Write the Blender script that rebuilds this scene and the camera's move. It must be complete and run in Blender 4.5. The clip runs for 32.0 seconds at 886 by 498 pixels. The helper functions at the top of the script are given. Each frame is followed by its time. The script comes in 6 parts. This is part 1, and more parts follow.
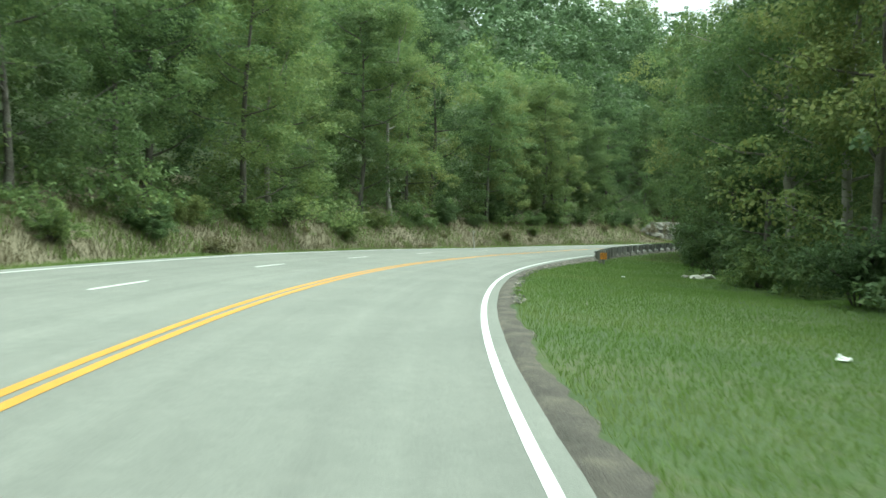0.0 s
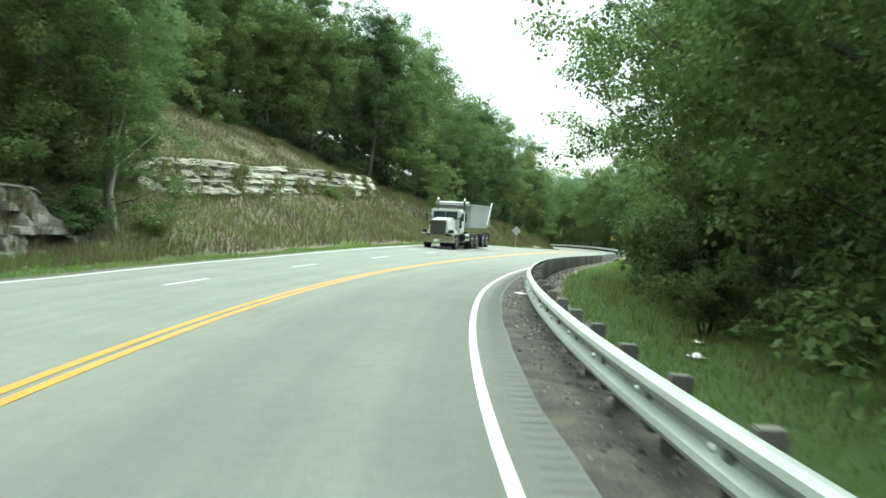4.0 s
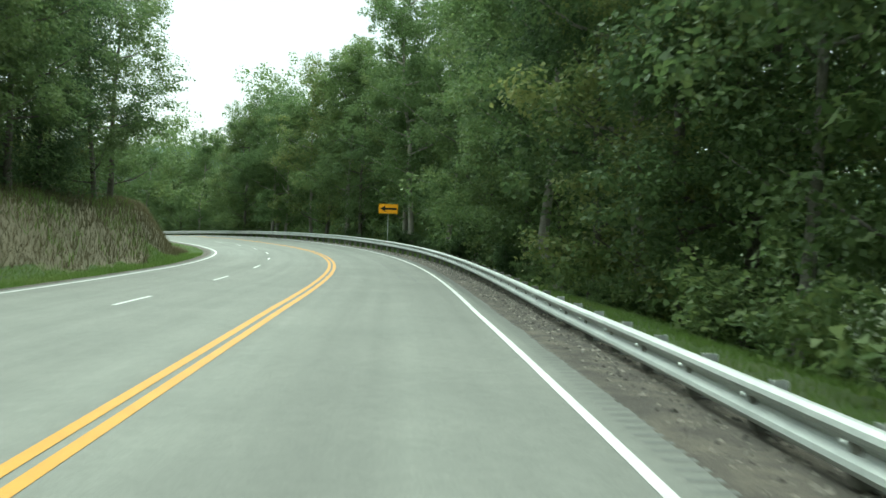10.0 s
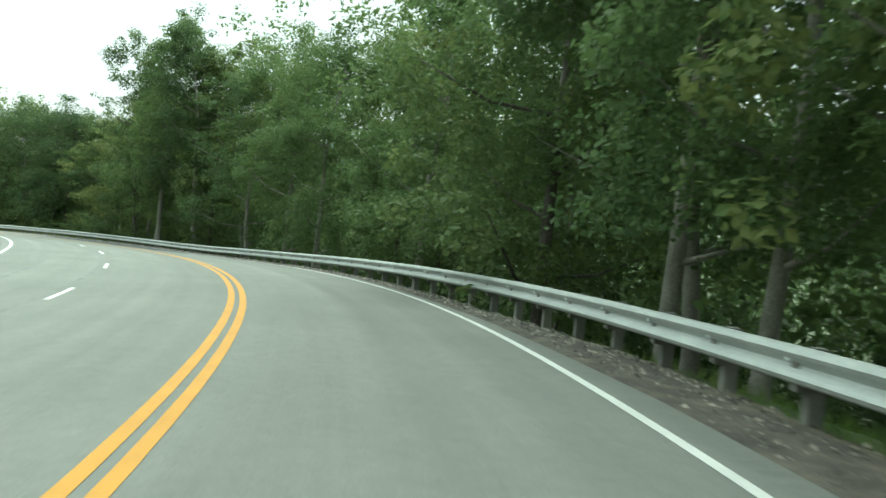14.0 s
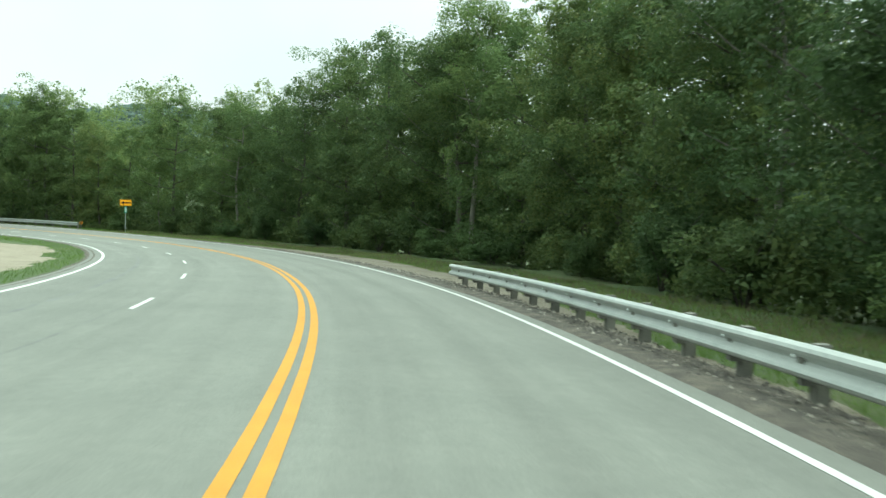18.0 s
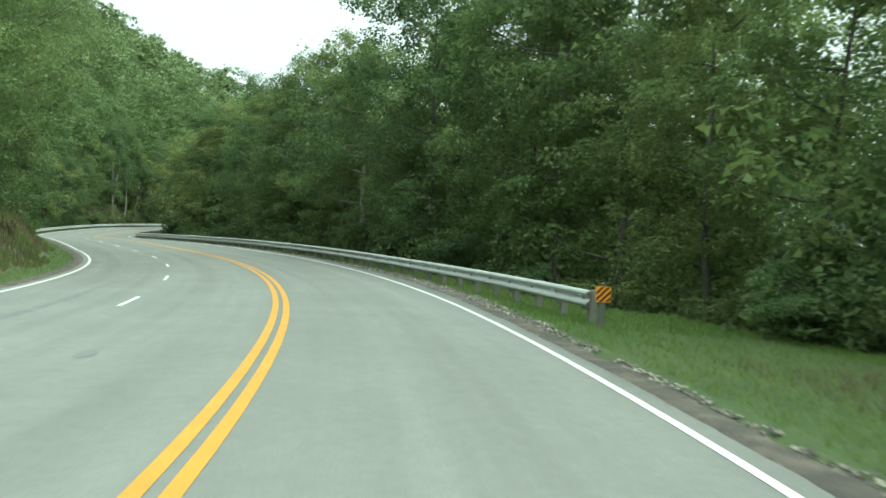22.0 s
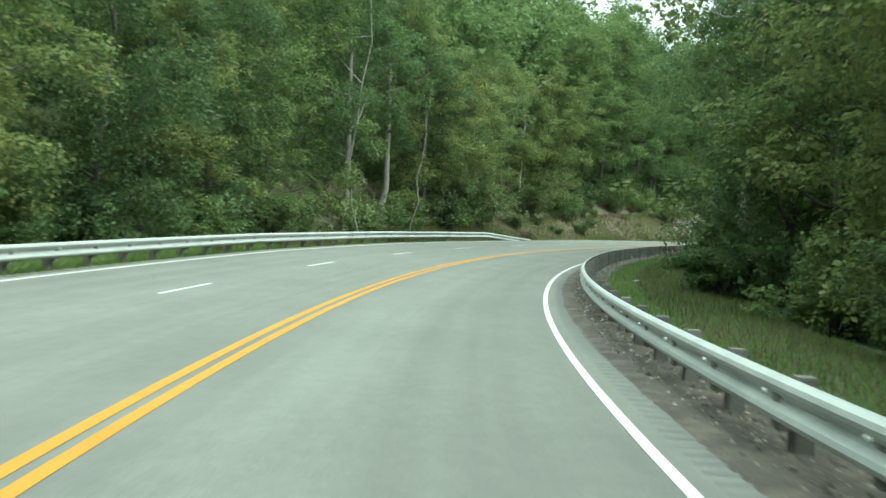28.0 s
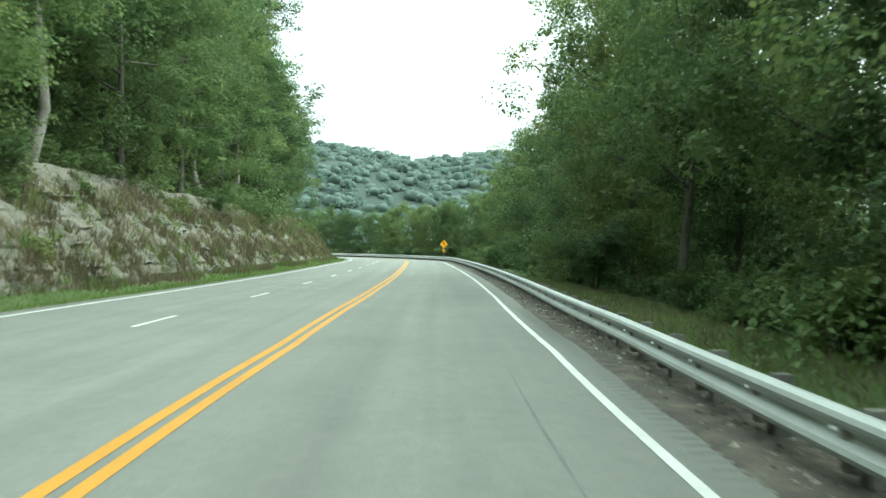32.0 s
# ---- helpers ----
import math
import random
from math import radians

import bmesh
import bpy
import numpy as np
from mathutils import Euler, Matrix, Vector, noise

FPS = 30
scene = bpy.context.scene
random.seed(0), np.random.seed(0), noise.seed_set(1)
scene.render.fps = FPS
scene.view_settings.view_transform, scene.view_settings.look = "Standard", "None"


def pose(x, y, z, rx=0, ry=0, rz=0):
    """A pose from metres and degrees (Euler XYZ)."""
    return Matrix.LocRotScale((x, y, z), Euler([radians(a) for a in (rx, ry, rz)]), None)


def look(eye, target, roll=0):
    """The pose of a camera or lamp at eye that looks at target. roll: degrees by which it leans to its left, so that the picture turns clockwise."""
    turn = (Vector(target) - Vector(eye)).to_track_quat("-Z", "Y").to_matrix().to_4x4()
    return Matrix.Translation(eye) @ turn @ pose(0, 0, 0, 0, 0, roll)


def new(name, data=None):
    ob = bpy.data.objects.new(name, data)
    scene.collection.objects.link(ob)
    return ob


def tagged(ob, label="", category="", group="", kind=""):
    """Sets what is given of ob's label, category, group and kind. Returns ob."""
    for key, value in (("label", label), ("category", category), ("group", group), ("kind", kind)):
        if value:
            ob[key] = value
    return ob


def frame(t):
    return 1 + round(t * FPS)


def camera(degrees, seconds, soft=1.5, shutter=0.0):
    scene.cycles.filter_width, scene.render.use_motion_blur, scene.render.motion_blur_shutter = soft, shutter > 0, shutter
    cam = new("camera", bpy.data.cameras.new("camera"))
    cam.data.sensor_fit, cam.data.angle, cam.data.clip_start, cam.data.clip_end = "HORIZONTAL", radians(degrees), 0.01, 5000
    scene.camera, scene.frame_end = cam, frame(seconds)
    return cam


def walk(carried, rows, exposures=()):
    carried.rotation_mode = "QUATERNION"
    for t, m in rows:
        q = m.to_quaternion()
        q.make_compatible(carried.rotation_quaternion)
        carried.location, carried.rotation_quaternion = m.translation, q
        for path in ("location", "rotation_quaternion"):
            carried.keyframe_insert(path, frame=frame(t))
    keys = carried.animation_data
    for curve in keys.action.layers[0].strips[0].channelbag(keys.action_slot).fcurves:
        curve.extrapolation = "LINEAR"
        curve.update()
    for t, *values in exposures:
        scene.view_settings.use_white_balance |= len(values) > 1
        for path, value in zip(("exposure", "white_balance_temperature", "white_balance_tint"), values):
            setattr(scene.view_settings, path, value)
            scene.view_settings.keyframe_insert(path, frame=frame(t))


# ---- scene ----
cam = camera(52.20, 32.0, soft=1.5, shutter=0.15)
walk(cam, [
    (0.0, pose(0.024, -0.067, 1.738, 87.072, -0.764, -93.387)),
    (0.5, pose(12.076, -0.488, 1.512, 86.734, 0.038, -98.171)),
    (1.0, pose(24.015, -1.815, 1.176, 86.440, -0.501, -103.553)),
    (1.5, pose(35.741, -4.118, 0.778, 86.026, -0.423, -108.468)),
    (2.0, pose(47.187, -7.362, 0.385, 86.391, -1.732, -113.184)),
    (2.5, pose(58.306, -11.578, 0.042, 86.738, -1.525, -118.219)),
    (3.0, pose(69.075, -16.754, -0.236, 87.067, -3.044, -123.232)),
    (3.5, pose(79.414, -22.922, -0.450, 87.524, -3.129, -127.822)),
    (4.0, pose(89.221, -30.020, -0.617, 87.804, -3.869, -132.882)),
    (4.5, pose(98.384, -37.980, -0.760, 88.171, -4.036, -138.028)),
    (5.0, pose(106.912, -46.638, -0.925, 88.306, -4.564, -141.764)),
    (5.5, pose(114.813, -55.875, -1.126, 88.206, -4.029, -145.603)),
    (6.0, pose(122.157, -65.583, -1.329, 88.207, -2.838, -148.717)),
    (6.5, pose(129.105, -75.624, -1.510, 88.579, -0.571, -150.670)),
    (7.0, pose(135.872, -85.867, -1.682, 88.274, 1.137, -151.344)),
    (7.5, pose(142.631, -96.198, -1.885, 88.376, -0.493, -151.355)),
    (8.0, pose(149.486, -106.508, -2.135, 87.984, -0.692, -150.875)),
    (8.5, pose(156.461, -116.740, -2.413, 87.967, -1.700, -150.272)),
    (9.0, pose(163.511, -126.936, -2.720, 87.593, -1.354, -149.683)),
    (9.5, pose(170.597, -137.159, -3.046, 87.314, -1.399, -149.079)),
    (10.0, pose(177.735, -147.458, -3.382, 87.446, -1.953, -148.549)),
    (10.5, pose(184.931, -157.852, -3.749, 87.399, -2.595, -147.991)),
    (11.0, pose(192.244, -168.268, -4.160, 87.340, -2.244, -147.195)),
    (11.5, pose(199.809, -178.550, -4.551, 87.547, -2.414, -146.265)),
    (12.0, pose(207.869, -188.490, -4.856, 88.023, -3.295, -142.836)),
    (12.5, pose(216.579, -197.907, -5.102, 87.482, -3.385, -139.511)),
    (13.0, pose(225.969, -206.655, -5.333, 88.424, -5.578, -134.521)),
    (13.5, pose(235.950, -214.692, -5.562, 87.830, -4.676, -130.638)),
    (14.0, pose(246.440, -221.980, -5.788, 87.802, -4.918, -125.928)),
    (14.5, pose(257.466, -228.323, -6.045, 87.476, -4.457, -119.784)),
    (15.0, pose(269.071, -233.374, -6.388, 86.907, -3.329, -112.375)),
    (15.5, pose(281.133, -236.967, -6.847, 86.190, -2.093, -104.859)),
    (16.0, pose(293.425, -239.301, -7.406, 85.819, -0.690, -100.169)),
    (16.5, pose(305.789, -240.649, -7.988, 86.227, -0.287, -95.796)),
    (17.0, pose(318.175, -241.072, -8.523, 86.597, -0.845, -91.246)),
    (17.5, pose(330.539, -240.576, -9.023, 86.518, -1.726, -87.054)),
    (18.0, pose(342.817, -239.145, -9.523, 86.840, -1.806, -83.110)),
    (18.5, pose(354.937, -236.793, -10.021, 86.878, -2.006, -78.699)),
    (19.0, pose(366.821, -233.532, -10.486, 86.977, -1.777, -74.237)),
    (19.5, pose(378.397, -229.378, -10.899, 87.270, -1.498, -69.941)),
    (20.0, pose(389.584, -224.302, -11.272, 87.523, -1.607, -65.158)),
    (20.5, pose(400.299, -218.286, -11.622, 87.771, -2.220, -60.296)),
    (21.0, pose(410.433, -211.330, -11.946, 87.906, -2.400, -55.308)),
    (21.5, pose(419.865, -203.470, -12.228, 88.386, -1.611, -50.281)),
    (22.0, pose(428.557, -194.808, -12.461, 88.696, -3.217, -45.052)),
    (22.5, pose(436.517, -185.464, -12.649, 88.486, -3.409, -40.034)),
    (23.0, pose(443.733, -175.519, -12.793, 88.682, -4.565, -35.214)),
    (23.5, pose(450.184, -165.044, -12.918, 88.659, -4.596, -30.691)),
    (24.0, pose(455.804, -154.084, -13.040, 88.537, -4.819, -26.406)),
    (24.5, pose(460.632, -142.736, -13.167, 88.591, -5.546, -22.649)),
    (25.0, pose(464.905, -131.154, -13.307, 88.743, -5.055, -20.725)),
    (25.5, pose(468.909, -119.462, -13.469, 88.689, -4.368, -19.679)),
    (26.0, pose(472.796, -107.712, -13.674, 88.524, -3.837, -19.266)),
    (26.5, pose(476.711, -95.949, -13.937, 88.720, -3.801, -19.639)),
    (27.0, pose(480.913, -84.265, -14.245, 88.252, -4.381, -22.142)),
    (27.5, pose(485.698, -72.803, -14.523, 88.156, -3.472, -25.553)),
    (28.0, pose(491.280, -61.711, -14.695, 88.525, -3.398, -30.413)),
    (28.5, pose(497.738, -51.123, -14.755, 88.735, -2.727, -35.591)),
    (29.0, pose(505.044, -41.125, -14.714, 89.050, -2.029, -40.878)),
    (29.5, pose(513.152, -31.757, -14.591, 89.405, -1.040, -46.221)),
    (30.0, pose(522.012, -23.017, -14.424, 89.879, -1.512, -51.580)),
    (30.5, pose(531.585, -14.922, -14.234, 89.442, -0.810, -56.615)),
    (31.0, pose(541.793, -7.491, -14.005, 89.876, -1.350, -61.142)),
    (31.5, pose(552.587, -0.796, -13.722, 90.361, -1.651, -65.626)),
    (32.0, pose(563.906, 5.079, -13.445, 90.766, -1.315, -69.624)),
], [(0.0, 1.77, 6120, -12), (1.0, 1.80, 6120, -12), (3.0, 1.92, 6120, -12), (4.0, 1.85, 6120, -12), (7.0, 1.30, 6120, -12), (8.0, 1.36, 6120, -12), (11.0, 1.50, 6120, -12), (12.0, 1.48, 6120, -12), (13.0, 1.62, 6120, -12), (16.0, 1.40, 6120, -12), (18.0, 1.40, 6120, -12), (19.0, 1.28, 6120, -12), (21.0, 1.42, 6120, -12), (23.0, 1.64, 5980, -12), (24.0, 1.82, 5980, -12), (27.0, 1.72, 5980, -12), (28.0, 1.76, 5980, -12), (29.0, 1.84, 5980, -12), (30.0, 2.0, 5980, -12), (31.0, 2.00, 5980, -12), (32.0, 1.90, 5980, -12)])

# ---- the road's plan: curvature, grade and crossfall along the driven track ----
LEAD, CURVE_STEP, SLOW_STEP = 40, 8, 16
CURVE = [-0.00534, -0.00534, -0.00534, -0.00534, -0.00534, -0.00534, -0.00611, -0.00669, -0.00693, -0.00699, -0.00706, -0.00719, -0.00731, -0.00736, -0.00738, -0.00746, -0.00744, -0.00725, -0.00667, -0.00611, -0.00564, -0.00521, -0.00453, -0.00353, -0.00244, -0.00146, -0.00067, 0.00013, 0.00076, 0.00108, 0.00087, 0.00045, 0.00016, 0.00004, 0.00000, -0.00015, 0.00003, 0.00050, 0.00105, 0.00202, 0.00348, 0.00453, 0.00525, 0.00570, 0.00585, 0.00575, 0.00539, 0.00550, 0.00641, 0.00788, 0.00929, 0.01002, 0.00947, 0.00805, 0.00654, 0.00572, 0.00573, 0.00592, 0.00609, 0.00613, 0.00619, 0.00622, 0.00621, 0.00619, 0.00623, 0.00643, 0.00673, 0.00703, 0.00719, 0.00747, 0.00772, 0.00738, 0.00700, 0.00666, 0.00634, 0.00616, 0.00617, 0.00635, 0.00642, 0.00615, 0.00510, 0.00366, 0.00220, 0.00127, 0.00068, 0.00018, -0.00078, -0.00207, -0.00343, -0.00469, -0.00575, -0.00641, -0.00671, -0.00672, -0.00674, -0.00667, -0.00645, -0.00631, -0.00614, -0.00587, -0.00572, -0.00574, -0.00607, -0.00610, -0.00561, -0.00426, -0.00272, -0.00138, -0.00036, 0.00033, 0.00062, 0.00069, 0.00060, 0.00047, 0.00031, 0.00013, 0.00002, 0.00045, 0.00365, 0.00685, 0.01000, 0.01000, 0.01000, 0.01000, 0.01000, 0.01000, 0.01000, 0.01000, 0.01000, 0.01000, 0.01000, 0.01000, 0.01000, 0.01000, 0.01000]
GRADE = [-0.0136, -0.0136, -0.0136, -0.0205, -0.0312, -0.0338, -0.0280, -0.0202, -0.0141, -0.0116, -0.0155, -0.0170, -0.0146, -0.0143, -0.0193, -0.0225, -0.0257, -0.0262, -0.0286, -0.0328, -0.0282, -0.0201, -0.0179, -0.0177, -0.0179, -0.0239, -0.0354, -0.0459, -0.0456, -0.0406, -0.0405, -0.0399, -0.0352, -0.0304, -0.0280, -0.0250, -0.0195, -0.0147, -0.0106, -0.0099, -0.0102, -0.0119, -0.0150, -0.0209, -0.0255, -0.0185, -0.0067, 0.0040, 0.0116, 0.0147, 0.0177, 0.0230, 0.0198, 0.0151, 0.0143, 0.0137, 0.0133, 0.0128, 0.0124, 0.0118, 0.0107, 0.0092, 0.0076, 0.0060, 0.0045, 0.0032, 0.0021]
BANK = [0.0384, 0.0384, 0.0384, 0.0406, 0.0362, 0.0324, 0.0208, -0.0008, -0.0169, -0.0329, -0.0369, -0.0221, 0.0091, 0.0326, 0.0290, 0.0157, 0.0054, 0.0008, -0.0020, -0.0014, -0.0022, -0.0091, -0.0214, -0.0364, -0.0431, -0.0330, -0.0054, 0.0248, 0.0388, 0.0266, 0.0160, 0.0118, 0.0144, 0.0167, 0.0125, 0.0081, 0.0017, -0.0080, -0.0241, -0.0358, -0.0462, -0.0472, -0.0329, -0.0230, -0.0229, -0.0193, -0.0089, 0.0054, 0.0183, 0.0203, 0.0161, 0.0102, 0.0055, -0.0059, -0.0111, -0.0136, -0.0142, -0.0119, -0.0078, -0.0031, 0.0009, 0.0034, 0.0049, 0.0060, 0.0069, 0.0078, 0.0086]
EDGE = [1.14, 1.14, 1.14, 1.06, 0.99, 0.85, 0.74, 0.75, 0.81, 0.86, 0.99, 1.32, 1.83, 2.18, 2.20, 2.02, 1.92, 1.94, 1.94, 2.04, 2.32, 2.63, 2.85, 2.81, 2.73, 2.79, 2.95, 3.13, 3.38, 3.59, 3.59, 3.49, 3.49, 3.36, 3.09, 2.97, 2.91, 3.06, 3.11, 3.07, 2.99, 2.80, 2.71, 2.61, 2.39, 2.13, 1.91, 1.60, 1.30, 1.13, 1.29, 1.66, 2.18, 2.68, 2.75, 2.64, 2.49, 2.36, 2.25, 2.19, 2.16, 2.15, 2.15, 2.16, 2.16, 2.17, 2.17]
START = (-39.697, -4.254, 0.21358, 0.557)
LANE, LANES_LEFT = 4.480, 7.095
DASH_PERIOD, DASH_START, DASH_LENGTH = 11.1701, -2.854, 3.0

# ---- world and light ----
world = bpy.data.worlds.new("world")
scene.world = world
world.use_nodes = True
wn, wl = world.node_tree.nodes, world.node_tree.links
wn.clear()
sky = wn.new("ShaderNodeTexSky")
sky.sky_type = "NISHITA"
sky.sun_disc = False
sky.sun_elevation, sky.sun_rotation = radians(52), radians(200)
sky_gain = wn.new("ShaderNodeVectorMath")
sky_gain.operation = "SCALE"
sky_gain.inputs["Scale"].default_value = 0.10
# overcast: dimmer towards the horizon, brightest overhead, with soft cloud mottling
sky_pos = wn.new("ShaderNodeTexCoord")
sky_axes = wn.new("ShaderNodeSeparateXYZ")
height_ramp = wn.new("ShaderNodeValToRGB")
hr = height_ramp.color_ramp.elements
hr[0].position, hr[0].color = 0.0, (0.415, 0.405, 0.395, 1)
hr[1].position, hr[1].color = 1.0, (1.02, 1.06, 1.03, 1)
hr.new(0.12).color = (0.405, 0.408, 0.408, 1)
hr.new(0.28).color = (0.405, 0.420, 0.428, 1)
hr.new(0.60).color = (0.70, 0.735, 0.715, 1)
cloud = wn.new("ShaderNodeTexNoise")
cloud.inputs["Scale"].default_value, cloud.inputs["Detail"].default_value = 2.2, 4
cloud_gain = wn.new("ShaderNodeMapRange")
for key, v in (("From Min", 0.3), ("From Max", 0.7), ("To Min", 0.90), ("To Max", 1.12)):
    cloud_gain.inputs[key].default_value = v
clouded = wn.new("ShaderNodeVectorMath")
clouded.operation = "SCALE"
overcast = wn.new("ShaderNodeMixRGB")
overcast.inputs[0].default_value = 0.94
backing = wn.new("ShaderNodeBackground")
backing.inputs["Strength"].default_value = 1.0
world_out = wn.new("ShaderNodeOutputWorld")
wl.new(sky.outputs[0], sky_gain.inputs[0])
wl.new(sky_pos.outputs["Generated"], sky_axes.inputs[0])
wl.new(sky_axes.outputs["Z"], height_ramp.inputs[0])
wl.new(sky_pos.outputs["Generated"], cloud.inputs["Vector"])
wl.new(cloud.outputs["Fac"], cloud_gain.inputs["Value"])
wl.new(height_ramp.outputs[0], clouded.inputs[0])
wl.new(cloud_gain.outputs[0], clouded.inputs["Scale"])
wl.new(sky_gain.outputs[0], overcast.inputs[1])
wl.new(clouded.outputs[0], overcast.inputs[2])
wl.new(overcast.outputs[0], backing.inputs["Color"])
wl.new(backing.outputs[0], world_out.inputs[0])

sun = new("sun", bpy.data.lights.new("sun", "SUN"))
sun.data.energy, sun.data.angle, sun.data.color = 1.5, radians(55), (1.0, 0.98, 0.93)
sun.matrix_world = look((0, 0, 50), (-20, 36, 0))


# ---- materials ----
def material(name, colours, scale=1.0, rough=0.85, bump=0.0, bump_scale=20.0, metal=0.0, detail=4, spread=(0.3, 0.7), by=None, layers=None):
    """Noise at two scales between two or three colours; by: 'object' or 'island' shifts it for each piece."""
    m = bpy.data.materials.new(name)
    m.use_nodes = True
    n, l = m.node_tree.nodes, m.node_tree.links
    bsdf = n["Principled BSDF"]
    bsdf.inputs["Roughness"].default_value, bsdf.inputs["Metallic"].default_value = rough, metal
    pos = n.new("ShaderNodeTexCoord")
    big = n.new("ShaderNodeTexNoise")
    big.inputs["Scale"].default_value, big.inputs["Detail"].default_value = scale, detail
    if layers:
        flat = n.new("ShaderNodeMapping")
        flat.inputs["Scale"].default_value = layers
        l.new(pos.outputs["Object"], flat.inputs["Vector"])
        l.new(flat.outputs[0], big.inputs["Vector"])
    else:
        l.new(pos.outputs["Object"], big.inputs["Vector"])
    small = n.new("ShaderNodeTexNoise")
    small.inputs["Scale"].default_value, small.inputs["Detail"].default_value = scale * 14, 3
    l.new(pos.outputs["Object"], small.inputs["Vector"])
    mix = n.new("ShaderNodeMath")
    mix.operation = "MULTIPLY_ADD"
    mix.inputs[1].default_value = 0.45
    half = n.new("ShaderNodeMath")
    half.operation = "MULTIPLY"
    half.inputs[1].default_value = 0.6
    l.new(big.outputs["Fac"], half.inputs[0])
    l.new(small.outputs["Fac"], mix.inputs[0])
    l.new(half.outputs[0], mix.inputs[2])
    value = mix.outputs[0]
    if by:
        info = n.new("ShaderNodeObjectInfo" if by == "object" else "ShaderNodeNewGeometry")
        add = n.new("ShaderNodeMath")
        add.operation = "MULTIPLY_ADD"
        add.inputs[1].default_value = 0.5
        l.new(info.outputs["Random" if by == "object" else "Random Per Island"], add.inputs[0])
        less = n.new("ShaderNodeMath")
        less.operation = "SUBTRACT"
        less.inputs[1].default_value = 0.25
        l.new(value, less.inputs[0])
        l.new(less.outputs[0], add.inputs[2])
        value = add.outputs[0]
    ramp = n.new("ShaderNodeValToRGB")
    e = ramp.color_ramp.elements
    e[0].position, e[0].color = spread[0], (*colours[0], 1)
    e[1].position, e[1].color = spread[1], (*colours[-1], 1)
    if len(colours) == 3:
        mid = e.new((spread[0] + spread[1]) / 2)
        mid.color = (*colours[1], 1)
    l.new(value, ramp.inputs[0])
    l.new(ramp.outputs[0], bsdf.inputs["Base Color"])
    if bump:
        b = n.new("ShaderNodeBump")
        tex = n.new("ShaderNodeTexNoise")
        tex.inputs["Scale"].default_value, tex.inputs["Detail"].default_value = bump_scale, 4
        l.new(pos.outputs["Object"], tex.inputs["Vector"])
        b.inputs["Strength"].default_value, b.inputs["Distance"].default_value = bump, 0.05
        l.new(tex.outputs["Fac"], b.inputs["Height"])
        l.new(b.outputs[0], bsdf.inputs["Normal"])
    return m


def leaf_material(name, dark, mid, light, translucent=0.5, single=0.24, clumps=0.55, clump_size=0.55, per_object=0.40):
    """Leaves: the colour shifts from leaf to leaf and from tree to tree, and light comes through."""
    m = bpy.data.materials.new(name)
    m.use_nodes = True
    n, l = m.node_tree.nodes, m.node_tree.links
    bsdf, out = n["Principled BSDF"], n["Material Output"]
    bsdf.inputs["Roughness"].default_value = 0.55
    bsdf.inputs["Specular IOR Level"].default_value = 0.25
    geo, info = n.new("ShaderNodeNewGeometry"), n.new("ShaderNodeObjectInfo")
    pos, clump = n.new("ShaderNodeTexCoord"), n.new("ShaderNodeTexNoise")
    clump.inputs["Scale"].default_value, clump.inputs["Detail"].default_value = clump_size, 3
    l.new(pos.outputs["Object"], clump.inputs["Vector"])
    a, b, c = (n.new("ShaderNodeMath") for _ in range(3))
    a.operation = b.operation = c.operation = "MULTIPLY_ADD"
    a.inputs[1].default_value, a.inputs[2].default_value = single, 0.48 - per_object / 2 - single / 2 - clumps / 2
    b.inputs[1].default_value = per_object
    c.inputs[1].default_value = clumps
    l.new(geo.outputs["Random Per Island"], a.inputs[0])
    l.new(info.outputs["Random"], b.inputs[0])
    l.new(a.outputs[0], b.inputs[2])
    l.new(clump.outputs["Fac"], c.inputs[0])
    l.new(b.outputs[0], c.inputs[2])
    ramp = n.new("ShaderNodeValToRGB")
    e = ramp.color_ramp.elements
    e[0].position, e[0].color = 0.1, (*dark, 1)
    e[1].position, e[1].color = 0.85, (*light, 1)
    e.new(0.5).color = (*mid, 1)
    l.new(c.outputs[0], ramp.inputs[0])
    l.new(ramp.outputs[0], bsdf.inputs["Base Color"])
    through_leaf, mix = n.new("ShaderNodeBsdfTranslucent"), n.new("ShaderNodeMixShader")
    mix.inputs[0].default_value = translucent
    l.new(ramp.outputs[0], through_leaf.inputs["Color"])
    l.new(bsdf.outputs[0], mix.inputs[1])
    l.new(through_leaf.outputs[0], mix.inputs[2])
    l.new(mix.outputs[0], out.inputs["Surface"])
    return m


